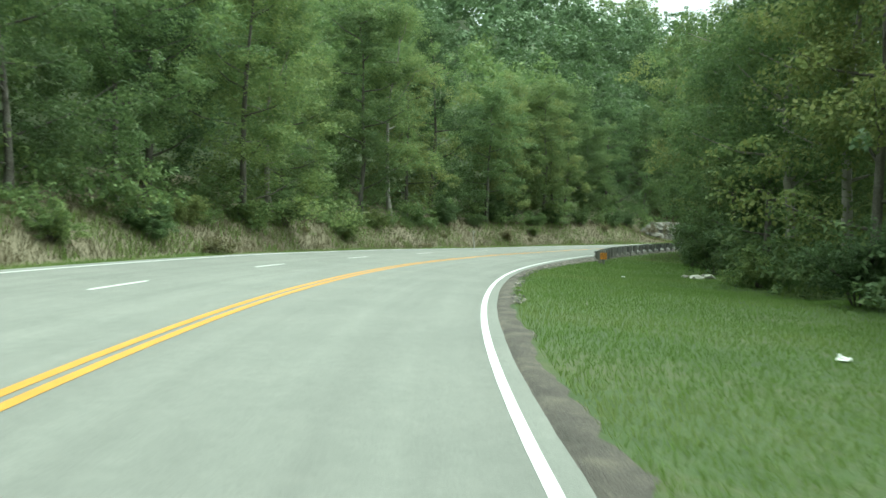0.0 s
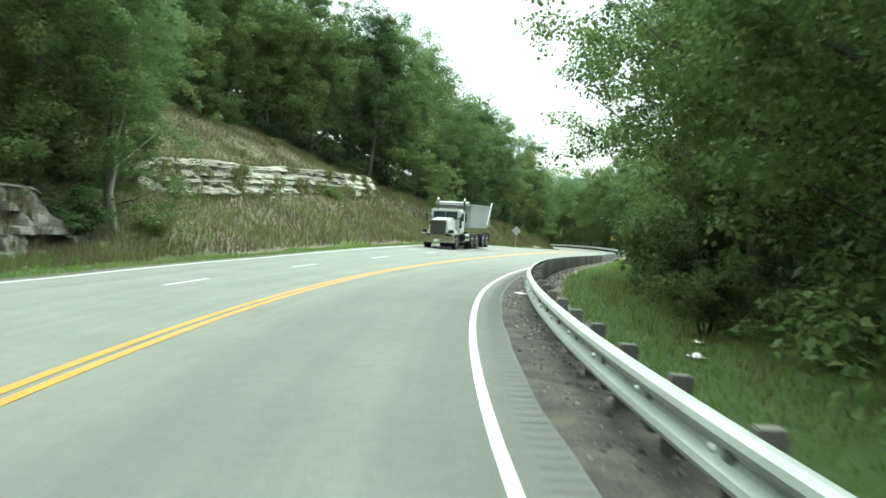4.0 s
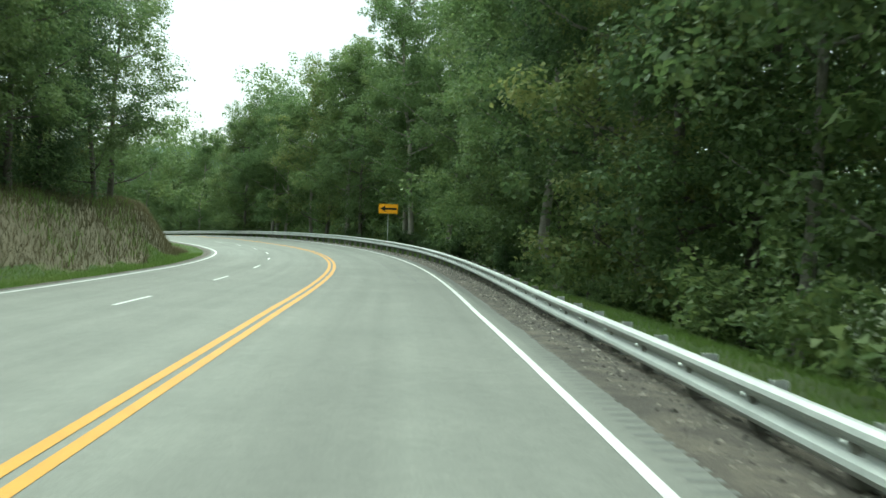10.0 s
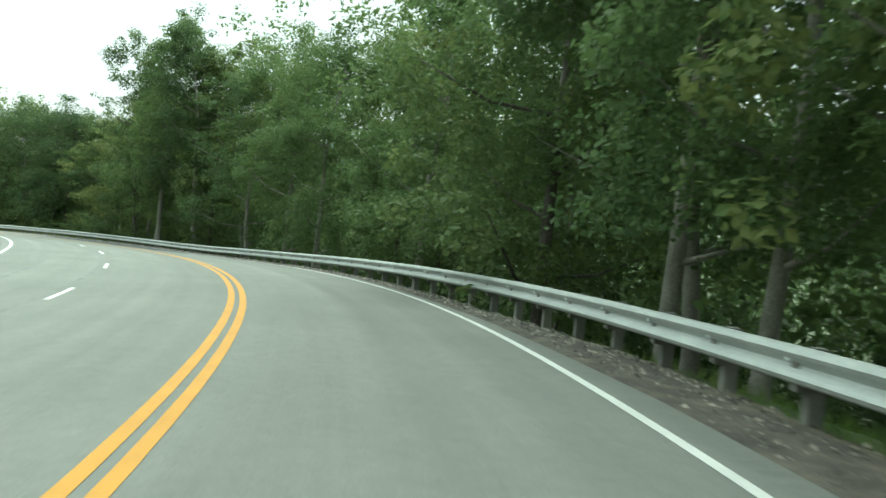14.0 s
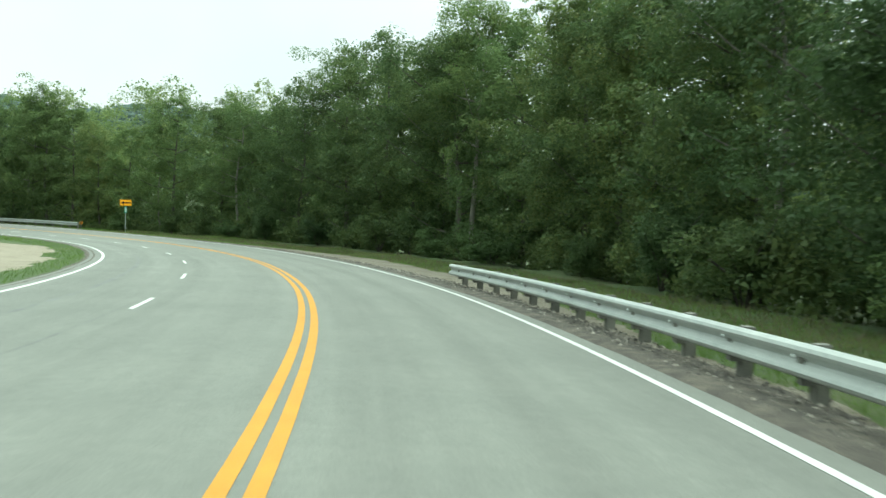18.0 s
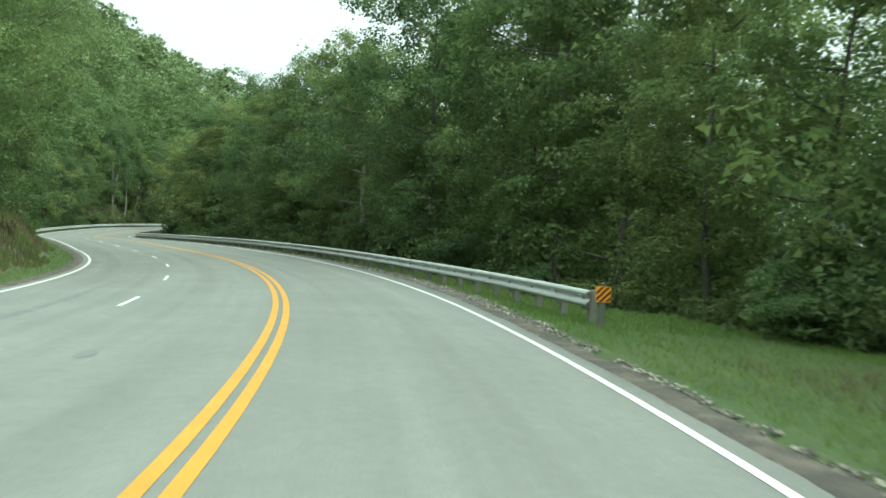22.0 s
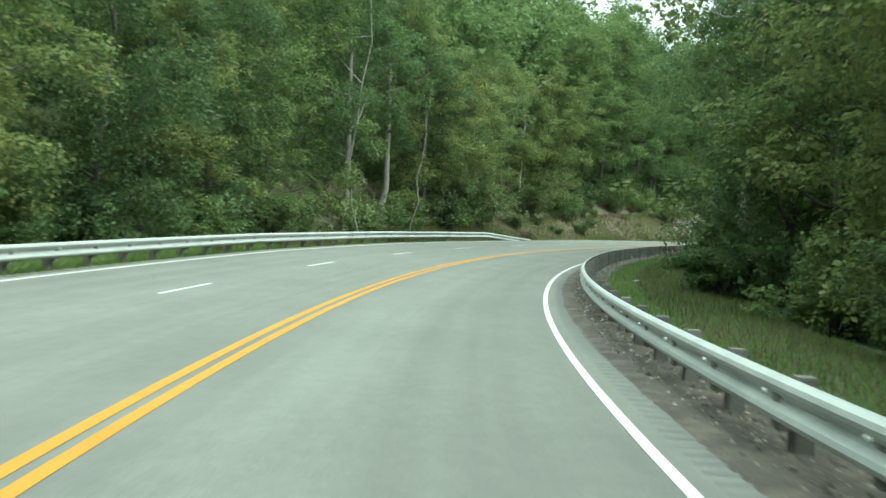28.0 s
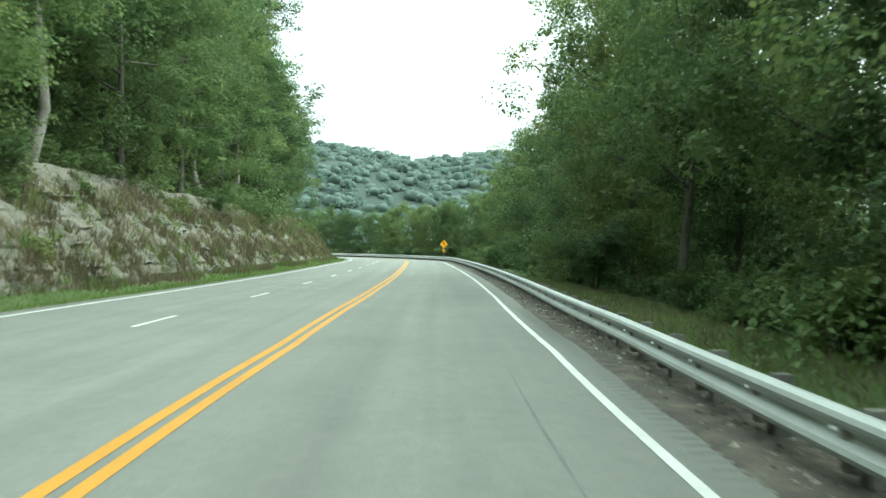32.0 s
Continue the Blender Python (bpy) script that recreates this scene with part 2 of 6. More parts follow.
def asphalt_material():
    """Worn asphalt: pale stone grain, long streaks along the lanes, and blotches."""
    m = material("worn_asphalt", ((0.152, 0.157, 0.139), (0.172, 0.177, 0.157), (0.194, 0.198, 0.175)), 0.35, 0.9, 0.35, 90)
    n, l = m.node_tree.nodes, m.node_tree.links
    bsdf = n["Principled BSDF"]
    paint = bsdf.inputs["Base Color"].links[0].from_socket
    pos = n.new("ShaderNodeTexCoord")

    def noise_of(output, scale, detail, lo, hi, low_value, high_value):
        mp, tex, rng = n.new("ShaderNodeMapping"), n.new("ShaderNodeTexNoise"), n.new("ShaderNodeMapRange")
        mp.inputs["Scale"].default_value = scale
        tex.inputs["Scale"].default_value, tex.inputs["Detail"].default_value = 1.0, detail
        for key, v in (("From Min", lo), ("From Max", hi), ("To Min", low_value), ("To Max", high_value)):
            rng.inputs[key].default_value = v
        l.new(pos.outputs[output], mp.inputs["Vector"])
        l.new(mp.outputs[0], tex.inputs["Vector"])
        l.new(tex.outputs["Fac"], rng.inputs["Value"])
        return rng.outputs[0]

    layers = [noise_of("UV", (0.022, 1.3, 1), 4, 0.3, 0.72, 0.85, 1.10), noise_of("UV", (0.5, 2.2, 1), 5, 0.3, 0.7, 0.97, 1.03), noise_of("Object", (38, 38, 38), 3, 0.3, 0.7, 0.88, 1.13)]
    for value in layers:
        by = n.new("ShaderNodeVectorMath")
        by.operation = "SCALE"
        l.new(paint, by.inputs[0])
        l.new(value, by.inputs["Scale"])
        paint = by.outputs[0]
    l.new(paint, bsdf.inputs["Base Color"])
    return m


def plain(name, colour, rough=0.5, metal=0.0):
    return material(name, (tuple(c * 0.88 for c in colour), tuple(min(1, c * 1.08) for c in colour)), 3.0, rough, 0.0, 20, metal)


ASPHALT = asphalt_material()
PATCH = material("new_asphalt", ((0.047, 0.050, 0.050), (0.072, 0.076, 0.073)), 0.8, 0.9, 0.3, 120)
SKID = material("tyre_rubber_marks", ((0.09, 0.092, 0.087), (0.175, 0.18, 0.17)), 1.8, 0.88)
GROOVE = material("milled_asphalt_grooves", ((0.115, 0.118, 0.11), (0.17, 0.175, 0.16)), 2.0, 0.95)
GRAVEL = material("dark_gravel_shoulder", ((0.046, 0.042, 0.035), (0.091, 0.080, 0.067), (0.181, 0.157, 0.123)), 2.2, 0.95, 1.0, 45)
WHITE = material("white_road_paint", ((0.468, 0.477, 0.450), (0.648, 0.648, 0.621)), 1.5, 0.7, 0.1, 60)
YELLOW = material("yellow_road_paint", ((0.405, 0.189, 0.013), (0.515, 0.248, 0.020)), 1.5, 0.7, 0.1, 60)
# grass ground: colour lowered to stand in for shade between the blades
GRASS_GROUND = material("grass_ground", ((0.032, 0.054, 0.014), (0.050, 0.080, 0.020), (0.080, 0.092, 0.036)), 0.25, 0.95, 0.9, 16)
DRY_GROUND = material("dry_grass_ground", ((0.064, 0.069, 0.031), (0.124, 0.110, 0.065), (0.176, 0.154, 0.102)), 0.22, 0.95, 0.9, 16)
DIRT = material("pale_dirt", ((0.176, 0.150, 0.110), (0.290, 0.255, 0.194)), 0.9, 0.95, 0.7, 30)
BROWN_DIRT = material("trodden_brown_dirt", ((0.090, 0.077, 0.054), (0.153, 0.135, 0.101), (0.225, 0.203, 0.158)), 0.7, 0.95, 0.8, 30)
FOREST_FLOOR = material("forest_floor", ((0.03, 0.042, 0.016), (0.05, 0.07, 0.024), (0.08, 0.09, 0.038)), 0.3, 0.95, 0.8, 6)
LIMESTONE = material("pale_limestone", ((0.150, 0.142, 0.112), (0.300, 0.288, 0.235), (0.430, 0.418, 0.360)), 0.9, 0.9, 0.9, 7, by="object", layers=(0.25, 0.25, 5.0), spread=(0.28, 0.66))
TAN_ROCK = material("tan_shaly_rock", ((0.078, 0.074, 0.056), (0.134, 0.126, 0.100), (0.198, 0.188, 0.156)), 0.9, 0.95, 1.0, 9, layers=(0.7, 0.7, 1.8), spread=(0.33, 0.7))
GREY_ROCK = material("grey_lichened_rock", ((0.11, 0.105, 0.085), (0.23, 0.22, 0.19), (0.38, 0.37, 0.33)), 0.8, 0.9, 0.9, 6, by="object")
STEEL = material("galvanised_steel", ((0.350, 0.373, 0.359), (0.497, 0.520, 0.497)), 1.2, 0.55, 0.05, 40, 0.35)
WOOD_POST = material("weathered_grey_wood", ((0.13, 0.13, 0.115), (0.22, 0.215, 0.19)), 3.0, 0.9, 0.3, 60, by="object")
BARK = material("grey_brown_bark", ((0.04, 0.035, 0.027), (0.085, 0.077, 0.062), (0.15, 0.142, 0.122)), 1.2, 0.95, 0.8, 14)
GREY_BARK = material("grey_bare_bark", ((0.100, 0.092, 0.075), (0.200, 0.187, 0.160), (0.300, 0.285, 0.250)), 1.5, 0.9, 0.6, 14)
PALE_BARK = material("pale_bare_bark", ((0.22, 0.20, 0.17), (0.42, 0.40, 0.36)), 1.5, 0.9, 0.5, 14)
LEAF = leaf_material("green_leaves", (0.069, 0.116, 0.049), (0.132, 0.197, 0.073), (0.234, 0.285, 0.098))
LEAF_WARM = leaf_material("yellowing_leaves", (0.070, 0.112, 0.046), (0.135, 0.190, 0.068), (0.248, 0.266, 0.090))
LEAF_DARK = leaf_material("dark_leaves", (0.050, 0.086, 0.037), (0.095, 0.145, 0.057), (0.175, 0.213, 0.074))
# hillside leaves: a little paler and bluer than the roadside green
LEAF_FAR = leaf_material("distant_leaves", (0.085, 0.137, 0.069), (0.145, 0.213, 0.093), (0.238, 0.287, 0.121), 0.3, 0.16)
# ridge floor: haze painted in, and darkened for the shade between crowns
RIDGE_FLOOR = material("haze_tinted_ridge_floor", ((0.034, 0.050, 0.044), (0.040, 0.058, 0.050), (0.046, 0.066, 0.056)), 0.05, 0.95)
# ridge canopy and leaves: distance haze painted in as blue-grey
RIDGE_LEAVES = material("haze_tinted_ridge_canopy", ((0.058, 0.085, 0.074), (0.068, 0.098, 0.083), (0.078, 0.112, 0.093)), 0.05, 0.95)
LEAF_HAZE_TINTED = leaf_material("haze_tinted_ridge_leaves", (0.150, 0.215, 0.180), (0.168, 0.238, 0.196), (0.190, 0.262, 0.208), 0.5, 0.10, 0.4, 0.03)
GRASS = leaf_material("grass_blades", (0.088, 0.148, 0.030), (0.138, 0.216, 0.048), (0.230, 0.256, 0.092), 0.4, 0.16, 0.8, 0.16, 0.10)
DRY_GRASS = leaf_material("dry_grass_blades", (0.062, 0.071, 0.030), (0.134, 0.115, 0.065), (0.212, 0.174, 0.114), 0.3, 0.34, 1.0, 0.13, 0.06)
DRY_LEAF = leaf_material("brown_weed_leaves", (0.075, 0.085, 0.030), (0.150, 0.135, 0.062), (0.230, 0.195, 0.105), 0.3, 0.3)
SIGN_YELLOW = plain("amber_sign_sheet", (0.93, 0.41, 0.010), 0.45)
SIGN_BLACK = plain("black_sign_paint", (0.012, 0.012, 0.012), 0.5)
SIGN_ORANGE = plain("orange_sign_sheet", (0.80, 0.30, 0.02), 0.45)
SIGN_GREEN = plain("green_sign_sheet", (0.02, 0.30, 0.20), 0.5)
SIGN_WHITE = plain("white_sign_paint", (0.8, 0.8, 0.78), 0.5)
SIGN_BACK = plain("bare_aluminium", (0.46, 0.48, 0.47), 0.5, 0.3)
LITTER = plain("white_litter", (0.75, 0.75, 0.72), 0.6)


# ---- the place along the road, in metres along it and beside it ----
VERGE_RIGHT = [(-40, 10), (24.1, 10), (47.9, 8.5), (83.8, 6), (120.2, 6), (156.8, 9.5), (193.8, 9.5), (233.5, 7.5), (258.7, 4.0), (320.1, 3.6), (353.4, 3.0), (366.1, 1.1), (421.0, 1.1), (438.3, 3.0), (450.7, 7), (495.0, 12), (549.1, 11), (573.7, 5), (618.1, 3.8), (655.2, 4.5), (704.9, 5.2), (792.8, 5), (869.4, 5), (996.9, 6)]
FALL_RIGHT = [(-40, 0.0), (47.9, 0.02), (96.0, 0.08), (144.6, 0.12), (218.5, 0.2), (268.9, 0.25), (345.7, 0.35), (366.1, 0.85), (416.1, 0.85), (440.8, 0.15), (531.9, 0.1), (568.8, 0.25), (618.1, 0.25), (667.6, 0.12), (996.9, 0.12)]
GRAVEL_RIGHT = [(-40, 0.6), (36.0, 0.7), (55.1, 2.0), (355.9, 1.9), (368.6, 1.1), (418.5, 1.1), (440.8, 1.8), (475.4, 1.3), (495.0, 1.1), (527.0, 0.9), (558.9, 0.8), (581.1, 1.9), (996.9, 2.0)]
DIRT_RIGHT = [(-40, 0.0), (60.0, 0.0), (71.8, 0.2), (183.9, 0.3), (198.7, 1.2), (223.5, 1.0), (238.5, 0.2), (460.6, 0.2), (482.7, 2.2), (502.4, 3.4), (529.5, 0.4), (544.2, 0.0), (996.9, 0.2)]
TREES_LEFT = [(-40, 6.5), (47.9, 4.5), (79.0, 5.5), (131.2, 7.5), (138.5, 14), (149.4, 24), (181.4, 24), (201.2, 13), (231.0, 8.6), (250, 7.0), (264, 6.2), (286.8, 6), (302.1, 9), (309.9, 40), (558.9, 30), (583.5, 8), (608.2, 6), (717.3, 5), (777.5, 5.2), (792.8, 6.6), (996.9, 6.6)]
FOOT_LEFT = [(-40, 1.8), (169.1, 2.2), (243.5, 1.8), (296, 1.7), (306, 2.1), (316, 3), (568.8, 2.5), (600, 1.5), (636, 1.6), (650, 3.0), (717.3, 2.0), (996.9, 1.9)]
BANK_TOP = [(-40, 1.5), (47.9, 1.7), (108.1, 2.2), (130.0, 2.6), (142.1, 4.6), (178.9, 5.5), (201.2, 4.4), (226.0, 3.5), (243.0, 3.4), (264.0, 2.7), (286.8, 2.8), (297.0, 3.0), (311.0, 3.3), (319.0, 1.4), (326.0, 0.3), (556.5, 0.3), (578.0, 1.6), (600.0, 2.3), (636.0, 2.4), (650.0, 0.7), (662.0, 0.0), (747.2, 0.3), (772.4, 1.7), (792.8, 2.6), (808.1, 3.4), (894.9, 3.5), (996.9, 3)]
BANK_RUN = [(-40, 3.5), (127.5, 4), (142.1, 10), (178.9, 13), (203.7, 8), (243.5, 4), (285, 3), (297, 3), (318, 3), (330, 6), (568.8, 4), (600, 3.4), (640, 3.4), (655, 5), (742.2, 5), (792.8, 4.2), (996.9, 5)]
HILL_LEFT = [(-40, 0.42), (96.0, 0.40), (144.6, 0.33), (218.5, 0.40), (263.8, 0.42), (294.0, 0.3), (311.0, 0.18), (322.0, 0.0), (544.2, 0.0), (573.7, 0.12), (605.7, 0.26), (667.6, 0.54), (742.2, 0.70), (805.6, 0.62), (894.9, 0.40), (1022.4, 0.3)]
DRY_LEFT = [(-40, 1), (314, 1), (326, 0), (558.9, 0), (573.7, 1), (645.0, 1), (652.0, 0), (727.2, 0), (742.2, 1), (1022.4, 1)]
DIRT_LEFT = [(-40, 0), (309.9, 0), (330.4, 1), (509.8, 1), (524.5, 0), (1022.4, 0)]
GROUND_BOX = (-160, 900, -420, 420)
RIGHT_ROWS = [(-8, 47.9, 6.5, 1, (0.8, 1.1), 1), (47.9, 154.3, 6.5, 6, (0.95, 1.15), 1), (154.3, 253.6, 5.4, 2, (0.95, 1.15), 1), (253.6, 314.0, 4.6, 7, (0.9, 1.15), 1), (314.0, 361.0, 4.4, 9, (0.9, 1.15), 0), (361.0, 435.9, 4.4, 3, (0.9, 1.1), 0), (435.9, 593.4, 4.4, 4, (0.9, 1.15), 1), (593.4, 735.0, 5.0, 5, (0.92, 1.15), 1), (735.0, 935.7, 6.6, 10, (0.92, 1.15), 1), (935.7, 1035.2, 5.0, 8, (0.55, 0.75), 1), (925.0, 1035.2, 4.6, 18, (0.5, 0.72), 1)]
LEFT_ROWS = [(-25, 100.8, 5.8, 11, (0.9, 1.2)), (100.8, 169.1, 6.4, 12, (0.95, 1.25)), (137.3, 203.7, 4.8, 16, (1.0, 1.35)), (169.1, 299.6, 4.8, 13, (0.9, 1.2)), (640.0, 732.2, 5.5, 14, (0.95, 1.25)), (732.2, 795.0, 5.5, 15, (1.0, 1.25)), (795.0, 885.0, 5.6, 17, (1.2, 1.45)), (885.0, 920.4, 6.0, 18, (1.0, 1.2))]
RIGHT_BUSHES = [(-10, 144.6, 9.0, 21, (0.6, 1.3)), (144.6, 253.6, 9.0, 22, (0.6, 1.3)), (263.8, 335.5, 10.0, 26, (0.5, 0.9)), (435.9, 894.9, 8.5, 23, (0.6, 1.3)), (894.9, 1030.0, 5.0, 36, (0.7, 1.3))]
LEFT_BUSHES = [(-20, 276.5, 6.0, 24), (578.6, 894.9, 6.0, 25)]
WOODS = [(-1, -20, 218.5, 2, 6.0, 9, 6, 31, 1), (-1, 218.5, 445.8, 3, 6.0, 8, 6, 32, 0), (-1, 445.8, 667.6, 3, 5.5, 7.5, 5.5, 33, 0), (-1, 667.6, 930.6, 2, 6.0, 9, 6, 34, 1),
         (1, -40, 120.2, 4, 6.5, 8, 6.5, 35, 0), (1, 120.2, 279.1, 4, 6.5, 8, 6.5, 36, 1), (1, 578.6, 742.2, 4, 6.5, 8, 6.5, 37, 0), (1, 742.2, 971.4, 4, 6.5, 8, 6.5, 38, 0)]
HILL_WOODS = [(1, 578.6, 1022.4, 14, 9.0, 34, 11, 41), (1, -40, 268.9, 7, 9.0, 34, 11, 42), (-1, -30, 445.8, 5, 10.0, 25, 11, 43), (-1, 445.8, 915.3, 4, 10.0, 22, 11, 44)]
RIDGES = [(1350, 360, 120, 560, 88, 200, 3, 1), (620, -640, 20, 520, 35, 180, 5, 1)]
GRASS_STRIPS = [(1, -20, 130.0, 2.0, 7, 26000, 2, 0.36, 161), (1, 125.1, 300.0, 2.3, 14, 30000, 2, 0.42, 162), (1, 134.8, 198.7, 13, 25, 5000, 2, 0.4, 163), (1, 732.2, 920.4, 1.6, 6, 34000, 2, 0.34, 164), (1, 568.8, 650.0, 1.6, 6, 12000, 2, 0.34, 165), (-1, 535.0, 578.0, 7, 12, 26000, 0, 0.12, 166),
                (-1, -5, 57.4, 0.7, 13, 120000, 0, 0.085, 51), (-1, 57.4, 238.5, 2.2, 11, 120000, 0, 0.12, 52), (-1, 238.5, 294.4, 2.1, 7, 16000, 0, 0.14, 68), (-1, 294.4, 445.8, 1.9, 4, 16000, 0, 0.16, 53), (-1, 62.2, 238.5, 3.2, 10, 9000, 1, 0.26, 64), (-1, 455.6, 558.9, 3.0, 9, 12000, 1, 0.2, 65), (-1, 655.2, 843.8, 3.0, 6.5, 16000, 1, 0.22, 66), (-1, 440.8, 568.8, 1.2, 9, 90000, 0, 0.10, 54), (-1, 563.9, 856.6, 1.6, 7, 125000, 0, 0.12, 55),
                (1, -20, 200.0, 0.9, 4, 50000, 0, 0.16, 56), (1, 200.0, 307.3, 0.85, 4.5, 60000, 0, 0.18, 156), (1, -20, 130.0, 2.0, 7, 34000, 1, 0.34, 57), (1, 125.1, 253.6, 2.3, 14, 60000, 1, 0.40, 58), (1, 134.8, 198.7, 13, 25, 22000, 1, 0.40, 63), (1, 228.5, 320.0, 1.5, 6.5, 19000, 1, 0.36, 69), (1, 531.9, 642.8, 0.9, 6, 10000, 0, 0.16, 59), (1, 294.4, 544.2, 0.9, 3, 12000, 0, 0.12, 60), (1, 732.2, 920.4, 1.6, 6, 75000, 1, 0.30, 61), (1, 637.9, 920.4, 0.9, 4.8, 80000, 0, 0.14, 67), (1, 568.8, 650.0, 1.6, 6, 16000, 1, 0.32, 62)]
RAILS = [(-1, 53.2, 477.6, 0.0, 0.70, [(52.7, 2.3), (65.8, 1.3), (80, 1.24), (106, 1.2), (144.6, 1.3), (181.9, 1.4), (226.2, 1.40), (227.6, 1.60), (228.6, 1.42), (249.6, 1.45), (305, 1.8), (331.0, 1.9), (398.2, 1.62), (412, 1.55), (430, 1.4), (447.7, 1.3), (477.6, 1.25)], None, "galvanised W-beam guardrail on grey wooden posts beside the curve"),
         (-1, 564.7, 1008.0, 0.0, 0.70, [(564.7, 2.7), (573, 2.35), (582.6, 1.85), (605.3, 1.5), (640, 1.3), (666.6, 1.15), (705, 1.15), (753.2, 0.95), (780, 1.15), (799.0, 1.15), (1008.0, 1.2)], None, "long galvanised W-beam guardrail on grey wooden posts"),
         (1, 641.8, 769.4, 0.0, 0.70, [(641.8, 3.8), (652.7, 1.6), (697.5, 1.1), (753.2, 1.0), (769.4, 0.35)], 760.3, "galvanised guardrail on the uphill side with a turned-down end")]
SLIM_POSTS = (168, 264)
RAIL_RISE = [(40, 0.0), (95, -0.03), (150, -0.06), (195, -0.18), (262, -0.16), (290, 0.0), (305, 0.08), (333, 0.15), (360, 0.06), (402, -0.05), (416, -0.10), (432, -0.04), (455, 0.03), (600, 0.0), (700, 0.0), (740, -0.02), (780, -0.08), (900, 0.0)]
SIGNS = [("curve", (-1, 243.0, 2.25, 0.914, 2.5)), ("arrow", (-1, 316.3, 2.02, 1.6, 0.8, 3.06)), ("arrow", (-1, 551.6, 2.15, 1.35, 0.68, 3.0, 0, True)), ("back", (1, 221.0, 1.3, 0.914, 1.7)),
         ("marker", (-1, 52.7, 2.75, 0.30)), ("marker", (-1, 563.9, 2.72, 0.60)), ("curve", (-1, 925.0, 2.4, 0.914, 1.9))]
ROCKS = [(116.6, 131.9, 4.4, 5.4, (0.1, 0.1), (2.7, 2.4), 1.6, 9, 0.42, GREY_ROCK, 1, "grey broken rock outcrop in the roadside bank", (0.12, 0.9, 0.9)),
         (140.9, 190.1, 9.6, 11.5, (2.4, 4.4), (4.6, 6.3), 1.1, 21, 0.30, LIMESTONE, 2, "pale layered limestone ledges above a grassy slope", (0.7, 0.55, 0.9)),
         (811.0, 926.0, 2.5, 2.6, (0.3, 0.3), (4.9, 5.2), 4.4, 22, 0.30, TAN_ROCK, 3, "tan weathered rock cut in broken beds beside the road", (0.2, 0.45, 1.3))]
STONES = [(1, 228.0, 248.0, 1.9, 2.4, 70, 0.24, "scattered pale stones at the foot of the bank", 75), (1, 246.0, 262.0, 1.8, 2.6, 190, 0.31, "heap of pale broken stones at the foot of the bank", 71), (1, 309.0, 316.0, 2.6, 3.4, 24, 0.2, "small pale stones where the bank ends", 76), (1, 337.9, 361.4, 2.4, 5.0, 46, 0.45, "heap of pale grey stones beside the curve", 72), (-1, 39.5, 42.0, 7.0, 8.2, 7, 0.36, "flat pale stones lying in the grass", 73), (1, 619.1, 638.0, 2.2, 4.0, 30, 0.13, "pale stones fallen from the bank", 74)]
DEAD = [(1, 73.0, 0.7, 1.5, 81, 1, "short bleached dead stump on the verge"), (1, 132.6, 5.4, 6.0, 82, 1, "bleached bare leaning dead trunk above the rocks"), (1, 745.5, 3.2, 15.0, 83, 2, "thin pale bare trunk behind the guardrail"), (1, 752.5, 3.2, 9.0, 84, 2, "thin pale bare trunk behind the guardrail"), (1, 774.5, 8.5, 13.0, 85, 6, "bare grey branching dead tree"), (1, 782.6, 8.5, 13.0, 86, 6, "bare grey branching dead tree")]
STAINS = [(67.0, 4.95, 0.45, 3.2, 311), (628.0, 4.85, 0.25, 1.2, 312), (557.0, 6.8, 0.25, 1.1, 313), (505.0, 1.35, 0.12, 0.5, 314)]
PATCHES = [("asphalt_patch", 405.6, 446.7, 0.02, 3.3, PATCH, 0.004, "dark new asphalt mend with a ragged edge", 91, 1.0)]
RUMBLES = [(57.4, 144.6, 0.25), (193.8, 353.4, 0.25), (554.0, 593.4, 0.25), (655.2, 818.3, 0.25)]
LITTER_SPOTS = [(13.3, 5.2, 0.22), (38.4, 4.4, 0.15), (110.5, 3.6, 0.25), (112.9, 4.2, 0.2), (120.2, 1.0, 0.3), (233.5, 3.0, 0.2), (236.0, 3.6, 0.25), (330.4, 2.0, 0.25), (335.5, 2.3, 0.2), (608.2, 2.1, 0.2), (729.7, 3.0, 0.2)]
UNDERGROWTH = [(-1, 0.0, 199.7, 2, 2.8, 1.6, 3.0, 201, 1), (-1, 199.7, 285.2, 2, 2.8, 1.6, 3.0, 202, 0), (-1, 285.2, 437.8, 2, 3.4, 4.5, 3.5, 209, 1), (-1, 437.8, 617.1, 2, 2.8, 1.6, 3.0, 203, 1), (-1, 617.1, 1021.1, 2, 2.8, 1.6, 3.0, 204, 0),
               (1, -20.0, 149.6, 3, 2.6, 0.6, 2.8, 205, 0), (1, 149.6, 290.3, 3, 2.6, 0.6, 2.8, 206, 1), (1, 582.6, 738.0, 3, 2.6, 0.4, 2.8, 207, 0), (1, 738.0, 923.0, 3, 2.6, 0.6, 2.8, 208, 2), (1, 597.4, 809.3, 4, 4.2, 8.5, 4, 210, 0)]
TRUCK_S, TRUCK_TURN = 160.9, -3.0
SKIDS = [(201.2, 241.0, 0.95, 0.75, 0.10), (201.2, 236.0, 0.5, 0.62, 0.09), (274.0, 304.7, 1.45, 1.9, 0.10), (274.0, 299.6, 0.95, 1.4, 0.09), (576.2, 586.0, 3.3, 3.4, 0.16), (482.7, 491.3, 1.45, 0.4, 0.14), (335.5, 381.2, 9.8, 9.9, 0.2), (386.2, 445.8, 9.85, 10.0, 0.24), (455.6, 499.9, 9.9, 10.1, 0.2), (343.2, 470.4, 8.2, 8.3, 0.14), (767.3, 808.1, 0.85, 0.9, 0.05), (541.7, 573.7, 9.2, 9.6, 0.3)]

